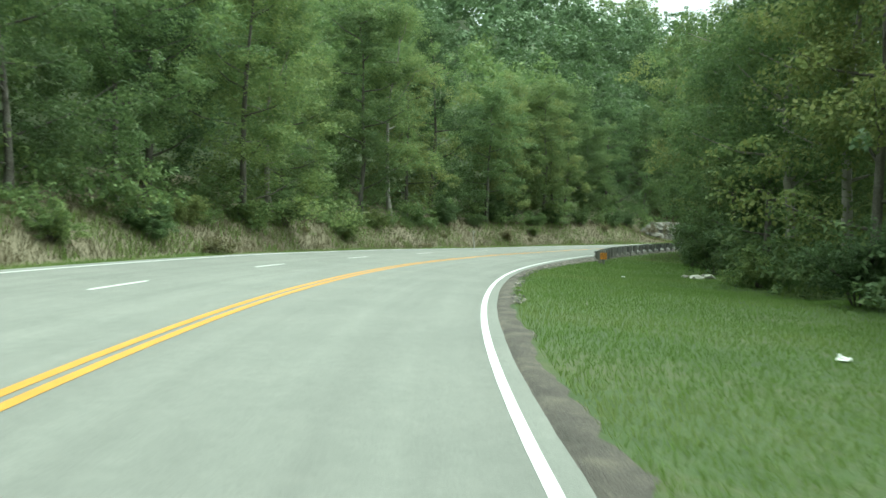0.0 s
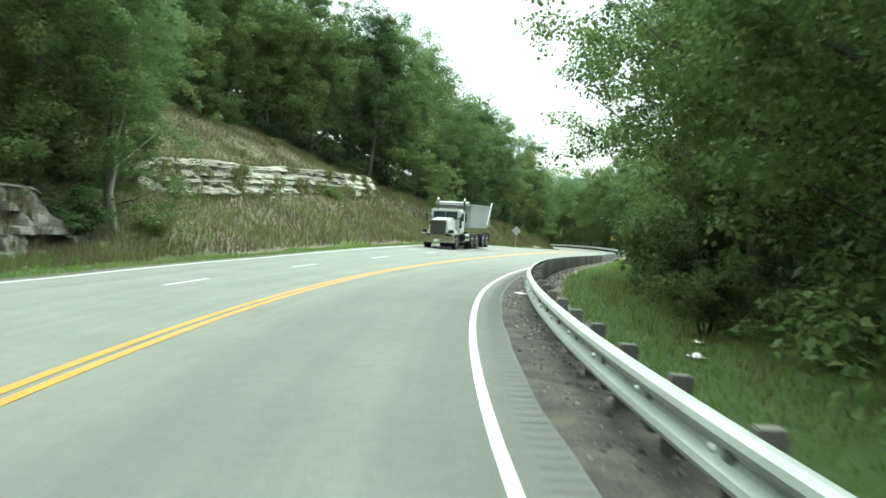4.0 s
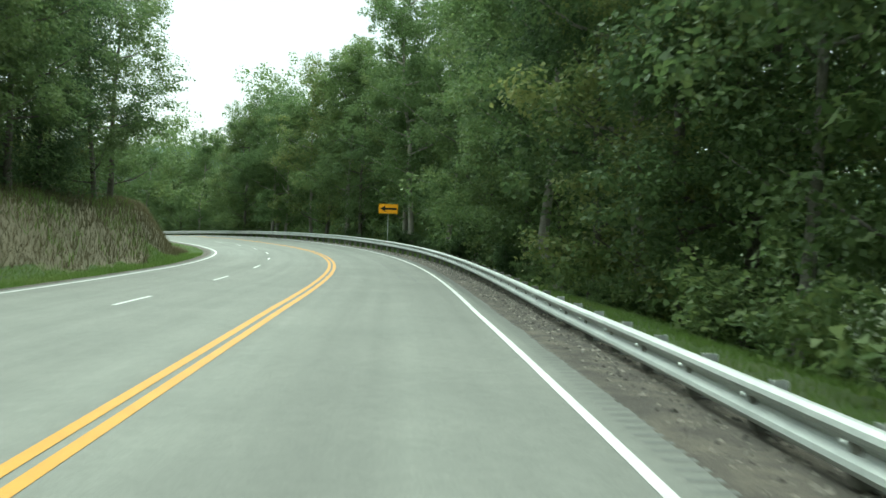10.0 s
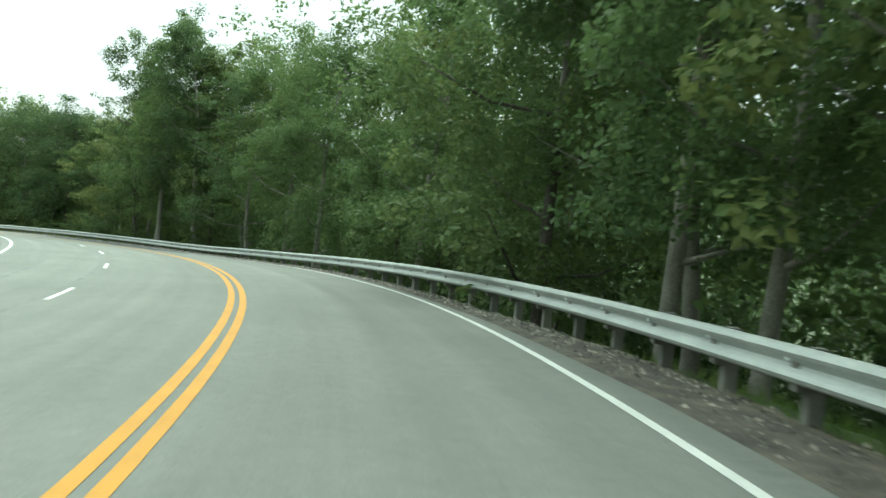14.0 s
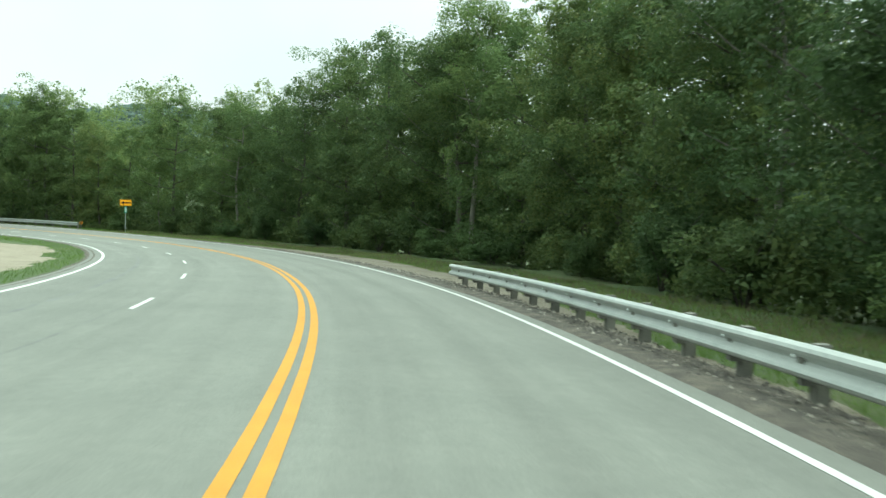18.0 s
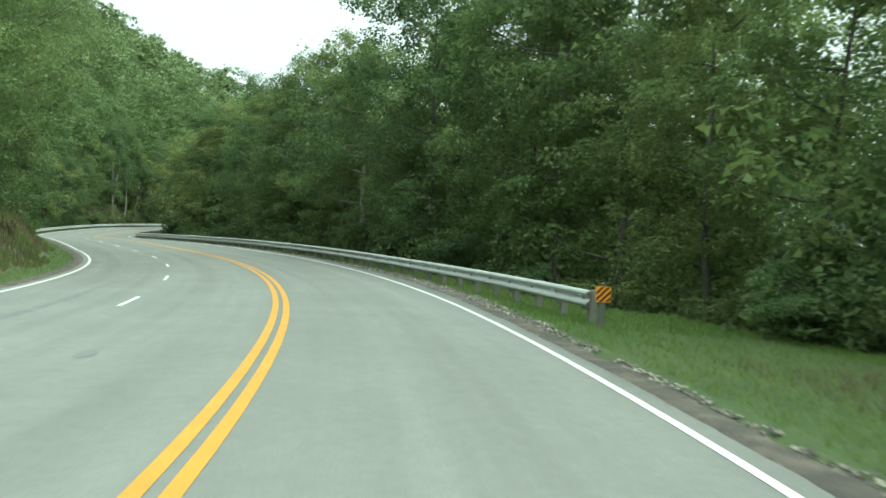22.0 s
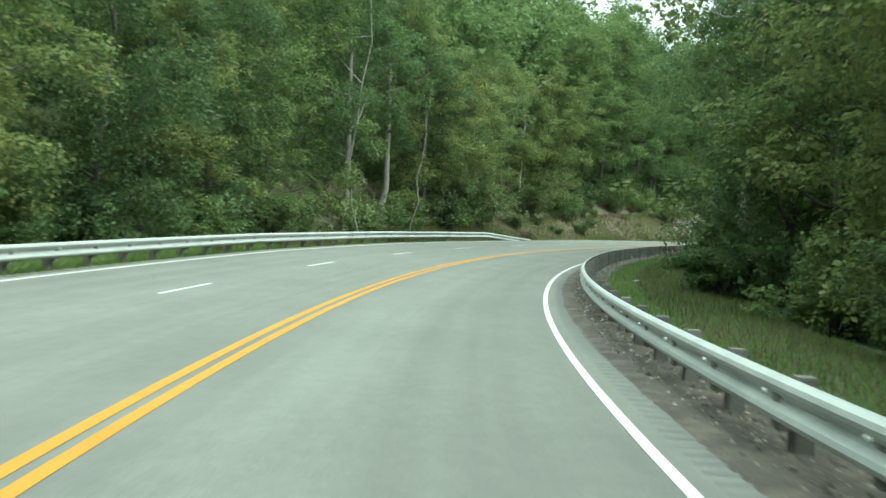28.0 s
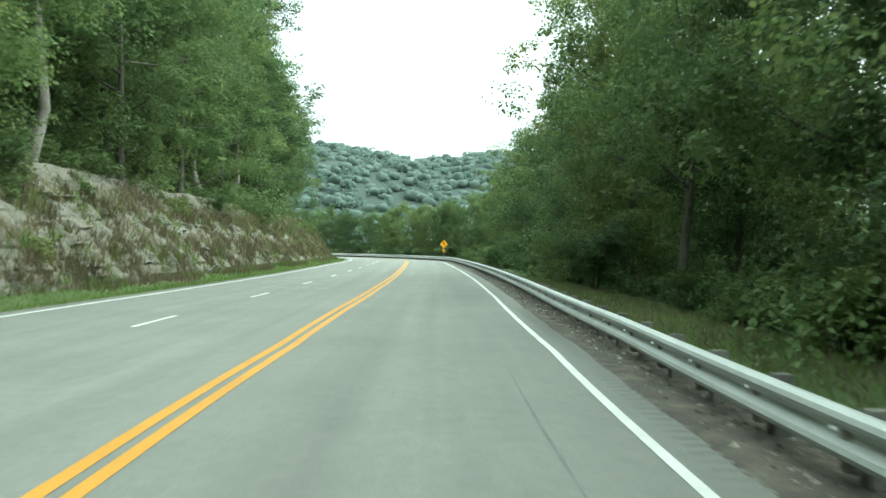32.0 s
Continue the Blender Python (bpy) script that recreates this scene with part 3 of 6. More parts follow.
TREES_RIGHT = [(-40, 11), (24.1, 10), (47.9, 8), (83.8, 5.4), (120.2, 4.9), (142.0, 5.4), (160.0, 8.6), (193.8, 8.6), (233.5, 6.8), (258.7, 5.0), (320.1, 4.4), (353.4, 4.4), (366.1, 4.2), (421.0, 4.4), (450.7, 7.4), (495.0, 11.5), (549.1, 10.5), (573.7, 5.2), (618.1, 5.2), (655.2, 6.0), (704.9, 6.6), (792.8, 6), (869.4, 6), (996.9, 6)]
PAVED_RIGHT = [(-40, 0.5), (350.8, 0.6), (366.1, 0.3), (433.4, 0.35), (458.1, 0.6), (996.9, 0.6)]
TOP_RIGHT = [(-40, 19), (60, 20), (150, 19), (195, 15), (212, 14), (225, 16), (241, 20), (270, 25), (300, 26), (378, 26), (387, 20), (396, 19), (408, 20), (424, 22.5), (438, 18), (457, 17), (468, 20), (480, 17.5), (490, 21), (512, 21), (518, 18), (529, 21.5), (541, 18), (548, 18.5), (557, 18.8), (575, 17), (587, 21.5), (595, 23), (609, 17.5), (620, 21), (640, 22.5), (652, 19), (700, 21), (800, 21), (880, 17), (935, 12), (1040, 10)]
BANK_SHRUBS = [(-10, 125.1, 9.0, -3.0, -0.3, 27), (134.8, 203.7, 5.5, -16, -4, 28), (198.7, 258.7, 7.0, -4, 0, 29), (727.2, 910.0, 4.5, -3.6, -0.3, 30), (805.0, 912.0, 2.6, -0.8, 1.2, 33), (568.8, 640.0, 6.0, -3.5, -0.5, 31)]
LONE_TREES = [(1, 293.0, 5.2, 2, 1.0, 1.0), (1, 298.5, 5.6, 0, 0.95, 1.0), (1, 597.0, 6.6, 0, 1.15, 1.05), (1, 605.0, 6.2, 5, 1.15, 1.05), (1, 613.0, 6.4, 2, 1.3, 1.05), (1, 622.0, 6.8, 0, 1.2, 1.0), (1, 631.0, 6.6, 5, 1.1, 1.0),
              (-1, 68.0, 9.0, 0, 1.2, 1.0), (-1, 78.0, 7.6, 8, 1.05, 1.05), (-1, 89.0, 8.6, 4, 1.3, 1.1), (-1, 98.5, 7.6, 8, 1.1, 1.05), (-1, 110.0, 8.2, 0, 1.25, 1.1), (-1, 121.0, 7.2, 8, 1.15, 1.05), (-1, 132.0, 7.4, 4, 1.3, 1.0), (-1, 142.0, 7.4, 8, 1.05, 1.0),
              (-1, 731.0, 9.0, 5, 1.25, 1.05), (-1, 761.0, 8.8, 0, 1.3, 1.1), (-1, 774.0, 7.6, 8, 1.05, 1.15), (-1, 786.0, 8.8, 5, 1.3, 1.1), (-1, 799.5, 7.4, 8, 1.05, 1.1), (-1, 812.0, 8.6, 0, 1.25, 1.1), (-1, 827.0, 7.2, 8, 1.1, 1.1), (-1, 843.0, 8.4, 5, 1.3, 1.1),
              (-1, 432.0, 6.0, 7, 1.25, 1.12), (-1, 439.5, 7.0, 5, 1.2, 1.2), (-1, 426.0, 6.5, 6, 1.15, 1.1),
              (1, 578.0, 6.2, 8, 0.95, 1.0), (1, 587.0, 6.4, 8, 1.05, 1.05),
              (1, 275.2, 5.4, 5, 0.85, 1.0), (1, 281.6, 5.8, 0, 0.9, 1.0), (1, 287.3, 6.4, 4, 0.85, 1.0), (-1, 739.7, 7.4, 7, 1.2, 1.2), (-1, 750.9, 7.6, 7, 1.2, 1.2), (1, 132.9, 6.2, 0, 0.75, 1.0), (1, 135.3, 7.6, 4, 0.8, 1.0), (1, 138.5, 8.8, 1, 0.7, 1.0), (1, 131.2, 8.5, 5, 0.95, 1.0), (1, 193.8, 6.0, 2, 0.55, 1.1)]
ROCK_WEEDS = [(3, 3400, DRY_GRASS, 0.34, 14, "dry grass and weeds rooted in the rock ledges"), (3, 1500, DRY_LEAF, 0.30, 14, "brown and olive weeds rooted in the rock ledges"), (3, 900, GRASS, 0.28, 12, "green weeds rooted in the rock ledges"), (1, 300, DRY_GRASS, 0.36, 14, "dry grass on the rock outcrop"), (2, 420, GRASS, 0.3, 12, "weeds on the limestone ledges"), (2, 520, DRY_GRASS, 0.4, 14, "dry grass hanging over the limestone ledges")]
SMEARS = [(411.0, -0.04, 1.0, 0.26), (416.3, 0.12, 1.2, 0.24), (419.0, 0.06, 1.0, 0.2)]

# ---- road plan ----
def spread_list(values, step):
    return np.arange(len(values)) * step - LEAD, np.array(values)


STEP = 1.0
S = np.arange(0, (len(CURVE) - 1) * CURVE_STEP, STEP) - LEAD
KAPPA = np.interp(S, *spread_list(CURVE, CURVE_STEP))
GRADE_S = np.interp(S, *spread_list(GRADE, SLOW_STEP))
BANK_S = np.interp(S, *spread_list(BANK, SLOW_STEP))
EDGE_S = np.interp(S, *spread_list(EDGE, SLOW_STEP))
HEAD = START[2] + np.concatenate(([0], np.cumsum((KAPPA[1:] + KAPPA[:-1]) / 2 * STEP)))
MIDHEAD = (HEAD[1:] + HEAD[:-1]) / 2
PX = START[0] + np.concatenate(([0], np.cumsum(np.cos(MIDHEAD) * STEP)))
PY = START[1] + np.concatenate(([0], np.cumsum(np.sin(MIDHEAD) * STEP)))
PZ = START[3] + np.concatenate(([0], np.cumsum((GRADE_S[1:] + GRADE_S[:-1]) / 2 * STEP)))
TB = np.tan(BANK_S)


def on_plan(s, values):
    return np.interp(s, S, values)


def line_right(s):
    """Offset of the white line at the right edge from the driven track; to the left is positive."""
    return -on_plan(s, EDGE_S)


def line_left(s):
    return LANE - on_plan(s, EDGE_S) + LANES_LEFT


def place(s, d, up=0.0):
    """World point at s metres along the road, d to the left of the track, on the banked plane."""
    s, d = np.asarray(s, float), np.asarray(d, float)
    h = on_plan(s, HEAD)
    return np.stack([on_plan(s, PX) - np.sin(h) * d, on_plan(s, PY) + np.cos(h) * d, on_plan(s, PZ) + d * on_plan(s, TB) + up], -1)


def nearest(x, y):
    """Road coordinates (s, d) of world points."""
    x, y = np.asarray(x, float).ravel(), np.asarray(y, float).ravel()
    best = np.empty(len(x), int)
    cx, cy = PX[::4], PY[::4]
    for a in range(0, len(x), 4000):
        dist = (x[a:a + 4000, None] - cx[None]) ** 2 + (y[a:a + 4000, None] - cy[None]) ** 2
        best[a:a + 4000] = dist.argmin(1) * 4
    s, h = S[best], HEAD[best]
    along = (x - PX[best]) * np.cos(h) + (y - PY[best]) * np.sin(h)
    s = np.clip(s + np.clip(along, -4, 4), S[0], S[-1])
    h, px, py = on_plan(s, HEAD), on_plan(s, PX), on_plan(s, PY)
    d = -(x - px) * np.sin(h) + (y - py) * np.cos(h)
    far = np.hypot(x - px, y - py)
    return s, np.where(np.abs(d) < far * 0.98, np.sign(d + 1e-9) * far, d)


def table(s, rows):
    a = np.array(rows, float)
    return np.interp(s, a[:, 0], a[:, 1])


def bumps(x, y, size, seed=0.0):
    """Smooth cheap unevenness from a few sines."""
    x, y = np.asarray(x) / size + seed, np.asarray(y) / size - seed * 0.7
    return (np.sin(x * 1.7 + np.sin(y * 1.3)) + np.sin(y * 2.1 + 1.3 * np.sin(x * 0.9)) + 0.5 * np.sin(3.9 * x + 2.7 * y)) / 2.5


def rise_right(s, e):
    """Height over the road's edge at e metres right of the white line."""
    verge, fall = table(s, VERGE_RIGHT), table(s, FALL_RIGHT)
    z = np.interp(e, [0, 1.0, 2.4, 3.0], [0, -0.03, -0.10, -0.16])
    z = z - 0.03 * np.minimum(np.clip(e - 3.0, 0, None), np.clip(verge - 3.0, 0, None))
    out = np.clip(e - verge, 0, None)
    return z - np.minimum(fall * out, 3.4 + 0.03 * out) + np.where(out > 60, (out - 60) * 0.02, 0)


def rise_left(s, e):
    """Height over the road's edge at e metres left of the white line."""
    foot, top, run, hill = table(s, FOOT_LEFT), table(s, BANK_TOP), table(s, BANK_RUN), table(s, HILL_LEFT)
    z = np.interp(e, [0, 0.6, 1.6], [0, -0.03, -0.10])
    t = np.clip((e - foot) / run, 0, 1)
    z = z + top * t * t * (3 - 2 * t)
    out = np.clip(e - foot - run, 0, None)
    z = z + np.where(out < 160, hill * out, hill * 160 + hill * 0.45 * (out - 160))
    for s0, s1, e0, e1, low, high, lean, *_ in ROCKS:
        w = np.clip(np.minimum(s - s0 + 5, s1 + 5 - s) / 9, 0, 1)
        t = np.clip((s - s0) / (s1 - s0), 0, 1)
        face = e0 + (e1 - e0) * t
        za, zb = low[0] + (low[1] - low[0]) * t, high[0] + (high[1] - high[0]) * t
        cut = np.interp(e, [0, 1.5], [0, -0.1]) + np.where(e < face, (za - 0.1) * np.clip((e - 1.5) / (face - 1.5), 0, 1) ** 1.3, za - 0.1 + (zb - za - 0.1) * np.clip((e - face - 0.9) / (lean + 0.9), 0, 1) + np.maximum(hill, 0.45) * np.clip(e - face - lean - 1.8, 0, None))
        z = z * (1 - w) + cut * w
    return z


def ground_height(x, y, s=None, d=None):
    if s is None:
        s, d = nearest(x, y)
    right, left = line_right(s), line_left(s)
    edge = np.clip(d, right, left)
    z = on_plan(s, PZ) + edge * on_plan(s, TB)
    er, el = np.clip(right - d, 0, None), np.clip(d - left, 0, None)
    z = z + np.where(er > 0, rise_right(s, er), 0) + np.where(el > 0, rise_left(s, el), 0)
    rough = np.clip((np.maximum(er, el) - 3) / 12, 0, 1)
    far = np.clip((np.maximum(er, el) - 20) / 120, 0, 1)
    return z + rough * 0.28 * bumps(np.ravel(x), np.ravel(y), 3.1) + far * 6 * bumps(np.ravel(x), np.ravel(y), 55, 2.0)


# ---- mesh helpers ----
def mesh_from(name, verts, faces, mats, index=None, smooth=False):
    me = bpy.data.meshes.new(name)
    verts = np.asarray(verts, np.float32)
    faces = np.asarray(faces, np.int32)
    k = faces.shape[1]
    me.vertices.add(len(verts))
    me.vertices.foreach_set("co", verts.ravel())
    me.loops.add(faces.size)
    me.loops.foreach_set("vertex_index", faces.ravel())
    me.polygons.add(len(faces))
    me.polygons.foreach_set("loop_start", np.arange(0, faces.size, k, dtype=np.int32))
    me.polygons.foreach_set("loop_total", np.full(len(faces), k, np.int32))
    for m in mats if isinstance(mats, (list, tuple)) else [mats]:
        me.materials.append(m)
    if index is not None:
        me.polygons.foreach_set("material_index", np.asarray(index, np.int32))
    me.polygons.foreach_set("use_smooth", np.full(len(faces), smooth))
    me.update(calc_edges=True)
    return me


def grid_faces(rows, cols):
    i = np.arange((rows - 1) * cols).reshape(rows - 1, cols)[:, :-1].ravel()
    return np.stack([i, i + 1, i + 1 + cols, i + cols], 1)


def ribbon(name, s, offsets, mats, index=None, smooth=True):
    """A strip along the road. offsets: list of (d, up) arrays over s, from left to right."""
    pts = np.stack([place(s, d, up) for d, up in offsets], 1)
    faces = grid_faces(len(s), len(offsets))
    me = mesh_from(name, pts.reshape(-1, 3), faces[:, ::-1], mats, index, smooth)
    along = np.stack([np.stack([s, d - line_right(s)], -1) for d, up in offsets], 1).reshape(-1, 2)
    layer = me.uv_layers.new(name="along_road")
    layer.data.foreach_set("uv", along[faces[:, ::-1].ravel()].astype(np.float32).ravel())
    return me


def part(name, bm, mat, parent=None, label=""):
    """Links a bmesh, or a ready mesh, as one object under a thing or part."""
    if isinstance(bm, bmesh.types.BMesh):
        me = bpy.data.meshes.new(name)
        bm.to_mesh(me)
        bm.free()
        me.materials.append(mat)
    else:
        me = bm
    ob = new(name, me)
    if parent is not None:
        ob.parent = parent
    return tagged(ob, label) if label else ob


def box(sx, sy, sz, at=(0, 0, 0), bevel=0.0, turn=None):
    bm = bmesh.new()
    bmesh.ops.create_cube(bm, size=1)
    bmesh.ops.scale(bm, vec=(sx, sy, sz), verts=bm.verts)
    if bevel:
        bmesh.ops.bevel(bm, geom=bm.edges[:], offset=bevel, segments=2, affect="EDGES")
    if turn is not None:
        bmesh.ops.transform(bm, matrix=turn, verts=bm.verts)
    bmesh.ops.translate(bm, vec=at, verts=bm.verts)
    return bm


def rod(a, b, r1, r2=None, n=10):
    """A round bar from a to b."""
    a, b = Vector(a), Vector(b)
    bm = bmesh.new()
    bmesh.ops.create_cone(bm, cap_ends=True, segments=n, radius1=r1, radius2=r1 if r2 is None else r2, depth=(b - a).length)
    bmesh.ops.transform(bm, matrix=Matrix.Translation((a + b) / 2) @ (b - a).to_track_quat("Z", "Y").to_matrix().to_4x4(), verts=bm.verts)
    return bm


def outline(points, thick, y=0.0):
    """A flat plate in the xz plane from its outline, thick along y."""
    bm = bmesh.new()
    f = bm.faces.new([bm.verts.new((x, y, z)) for x, z in points])
    ext = bmesh.ops.extrude_face_region(bm, geom=[f])
    bmesh.ops.translate(bm, vec=(0, thick, 0), verts=[v for v in ext["geom"] if isinstance(v, bmesh.types.BMVert)])
    bmesh.ops.recalc_face_normals(bm, faces=bm.faces[:])
    return bm


# ---- ground ----
def build_ground():
    near_x = np.arange(GROUND_BOX[0], GROUND_BOX[1] + 1, 4.0)
    near_y = np.arange(GROUND_BOX[2], GROUND_BOX[3] + 1, 4.0)
    out = np.array([12, 30, 60, 110, 180, 280, 420, 620, 900, 1300, 1800, 2500, 3600])
    gx = np.concatenate([near_x[0] - out[::-1], near_x, near_x[-1] + out])
    gy = np.concatenate([near_y[0] - out[::-1], near_y, near_y[-1] + out])
    X, Y = np.meshgrid(gx, gy)
    s, d = nearest(X, Y)
    z = ground_height(X, Y, s, d)
    er, el = np.clip(line_right(s) - d, 0, None), np.clip(d - line_left(s), 0, None)
    e = np.maximum(er, el)
    beyond = np.maximum.reduce([GROUND_BOX[0] - X, X - GROUND_BOX[1], GROUND_BOX[2] - Y, Y - GROUND_BOX[3]]).ravel()
    z = np.where(beyond > 0, z * np.exp(-np.clip(beyond, 0, None) / 500) + 0, z)
    z = z - 0.5 * np.clip((13 - e) / 3, 0, 1) - 3.0 * np.clip((10.5 - e) / 3, 0, 1)
    z = z.reshape(X.shape)
    hold = (e.reshape(X.shape) < 22)
    for _ in range(6):
        sm = z.copy()
        sm[1:-1, 1:-1] = (z[:-2, 1:-1] + z[2:, 1:-1] + z[1:-1, :-2] + z[1:-1, 2:]) / 4
        z = np.where(hold, z, sm)
    verts = np.stack([X.ravel(), Y.ravel(), z.ravel()], 1)
    f = grid_faces(len(gy), len(gx))
    fs, fe = s[f[:, 0]], (d - line_left(s))[f[:, 0]]
    open_slope = (fe > 8) & (fe < table(fs, TREES_LEFT) + 4) & (table(fs, DRY_LEFT) > 0.5)
    bare = (fe > 5) & (fe < 60) & (table(fs, DIRT_LEFT) > 0.5)
    me = mesh_from("ground", verts, f, [FOREST_FLOOR, DRY_GROUND, DIRT], np.where(bare, 2, np.where(open_slope, 1, 0)), True)
    return tagged(new("ground", me), "shaded forest floor of leaf litter and low plants", "ground", kind="structure")


ground = build_ground()
RS = np.arange(S[0] + 2, S[-1] - 2, 1.5)
PAVED = table(RS, PAVED_RIGHT) + 0.03 * bumps(RS, 0 * RS, 1.1)

# asphalt, with the edges rolling down under the shoulders
road = tagged(new("road", ribbon("road", RS, [(line_left(RS) + 0.75, 0 * RS - 0.05), (line_left(RS) + 0.6, 0 * RS), (line_left(RS) - LANES_LEFT, 0 * RS),
      (line_right(RS), 0 * RS), (line_right(RS) - PAVED, 0 * RS - 0.002), (line_right(RS) - PAVED - 0.1, 0 * RS - 0.06)], ASPHALT)), "pale grey worn asphalt road through a wooded valley", "road", kind="structure")


def rising(side, s, e):
    """(d, up) for a strip at e metres outside the white line, following the ground."""
    edge = line_right(s) if side < 0 else line_left(s)
    d = edge + side * e
    base = place(s, d)
    return d, ground_height(base[:, 0], base[:, 1], s, d) - base[:, 2]


def strip(name, side, widths, mats, pick, label, drop=0.0):
    cols = []
    for k, e in enumerate(widths):
        d, up = rising(side, RS, e + 0 * RS)
        low = -0.6 if k == len(widths) - 1 else (-0.03 if k == 0 else 0.0)
        cols.append((d, up + low - drop))
    if side < 0:
        order = cols
    else:
        order = cols[::-1]
    n = len(widths) - 1
    mid_s = np.repeat((RS[1:] + RS[:-1]) / 2, n)
    mid_e = np.tile([(widths[k] + widths[k + 1]) / 2 for k in (range(n) if side < 0 else range(n - 1, -1, -1))], len(RS) - 1)
    return tagged(new(name, ribbon(name, RS, order, mats, pick(mid_s, mid_e))), label, "verge", kind="structure")


def uneven(s, seed, size):
    """An edge's wander, coarse and fine."""
    return size * (0.6 * bumps(s, 0 * s, 1.9, seed) + 0.45 * bumps(s, 0 * s, 0.55, seed + 3) + 0.25 * bumps(s, 0 * s, 0.23, seed + 7))


def gravel_edge(s):
    return table(s, GRAVEL_RIGHT) + uneven(s, 1.0, 0.22)


def dirt_edge(s):
    return gravel_edge(s) + np.clip(table(s, DIRT_RIGHT) + uneven(s, 4.0, 0.35) * np.clip(table(s, DIRT_RIGHT) * 2, 0, 1), 0, None)


def right_zone(s, e):
    return np.where(e < gravel_edge(s) - 0.06, 1, np.where(e < dirt_edge(s) - 0.1, 2, 0))


def left_zone(s, e):
    wob = 0.7 * bumps(s, e, 2.9, 1.0)
    dry = table(s, DRY_LEFT)
    z = np.where((e + wob > 2.2) & (dry > 0.5), 1, 0)
    z = np.where(e < 0.85 + uneven(s, 2.0, 0.15), 2, z)
    return np.where((e + wob > 2.5) & (table(s, DIRT_LEFT) > 0.5) & (e < 9), 3, z)


verge_right = strip("verge_right", -1, [0.2, 0.5, 0.9, 1.4, 1.9, 2.4, 2.9, 3.5, 4.2, 5, 6, 7.2, 8.6, 10, 12, 14.5], [GRASS_GROUND], lambda s, e: 0 * e, "roadside verge of green grass sloping to the woods")
verge_left = strip("verge_left", 1, [0.55, 0.8, 1.1, 1.4, 1.7, 2.0, 2.3, 2.6, 2.9, 3.2, 3.5, 3.9, 4.3, 4.8, 5.4, 6.2, 7.4, 8.8, 10.4, 12.2, 14.5], [GRASS_GROUND, DRY_GROUND, GRASS_GROUND, DIRT], left_zone, "grassy bank beside the road, dry and brown in places")

FS = np.arange(S[0] + 3, S[-1] - 3, 0.3)


def shoulder(name, side, outer, mat, lift, label):
    """A loose-surfaced strip with a wandering outer edge, laid on the verge."""
    cols = []
    for f in (0, 0.25, 0.5, 0.75, 1):
        d, up = rising(side, FS, 0.25 + (outer - 0.25) * f)
        cols.append((d, up + lift * (1 - 0.5 * (f == 1)) - 0.05 * (f == 0)))
    tagged(new(name, ribbon(name, FS, cols if side < 0 else cols[::-1], mat)), label, "shoulder", kind="structure")


shoulder("shoulder_right", -1, gravel_edge(FS), GRAVEL, 0.034, "dark gravel shoulder with a ragged edge")
shoulder("dirt_right", -1, dirt_edge(FS), BROWN_DIRT, np.where(table(FS, DIRT_RIGHT) < 0.12, -0.06, 0.018), "bare trodden dirt beyond the gravel")
PEBBLE = leaf_material("loose_shoulder_gravel", (0.045, 0.042, 0.035), (0.115, 0.105, 0.088), (0.36, 0.33, 0.28), 0.0, 0.95, 0.25, 1.2, 0.0)


def pebbles(s0, s1, count, seed):
    """Loose broken stone on the gravel shoulder, thickest along its outer half."""
    rng = np.random.default_rng(seed)
    s = rng.uniform(s0, s1, count)
    inner, outer = table(s, PAVED_RIGHT) + 0.1, gravel_edge(s) + 0.15
    e = inner + (outer - inner) * rng.uniform(0, 1, count) ** 0.75
    s, e = s[outer > inner + 0.2], e[outer > inner + 0.2]
    d = line_right(s) - e
    base = place(s, d)
    base[:, 2] = ground_height(base[:, 0], base[:, 1], s, d) + 0.036
    n = len(s)
    r = 0.012 + 0.035 * rng.uniform(0, 1, n) ** 3
    turn = rng.uniform(0, 2 * np.pi, n)
    c, k = np.cos(turn), np.sin(turn)
    corners = np.array([(1, 0, 0), (0, 1, 0), (-1, 0, 0), (0, -1, 0), (0, 0, 0.8), (0, 0, -0.6)])
    v = np.empty((n, 6, 3))
    for q, (x, y, z) in enumerate(corners):
        f = r * rng.uniform(0.65, 1.3, n)
        v[:, q] = base + np.column_stack([(x * c - y * k) * f, (x * k + y * c) * f, z * f])
    faces = np.array([(0, 1, 4), (1, 2, 4), (2, 3, 4), (3, 0, 4), (1, 0, 5), (2, 1, 5), (3, 2, 5), (0, 3, 5)])
    f = (np.arange(n)[:, None, None] * 6 + faces).reshape(-1, 3)
    tagged(new("loose_gravel", mesh_from("loose_gravel", v.reshape(-1, 3), f, PEBBLE)), "loose broken stone on the gravel shoulder", "gravel", kind="stuff")


for k, s0 in enumerate(range(20, 880, 86)):
    pebbles(s0, s0 + 86, 6000, 600 + k)
shoulder("shoulder_left", 1, 0.85 + uneven(FS, 2.0, 0.15), GRAVEL, 0.03, "narrow gravel strip beside the asphalt")


# ---- road markings ----
def stripe(name, s, d, width, mat, up, label, parent=None):
    n = ribbon(name, s, [(d + width / 2, 0 * s + up), (d - width / 2, 0 * s + up)], mat)
    ob = new(name, n)
    if parent is None:
        return tagged(ob, label, "road marking", kind="structure")
    ob.parent = parent
    return ob


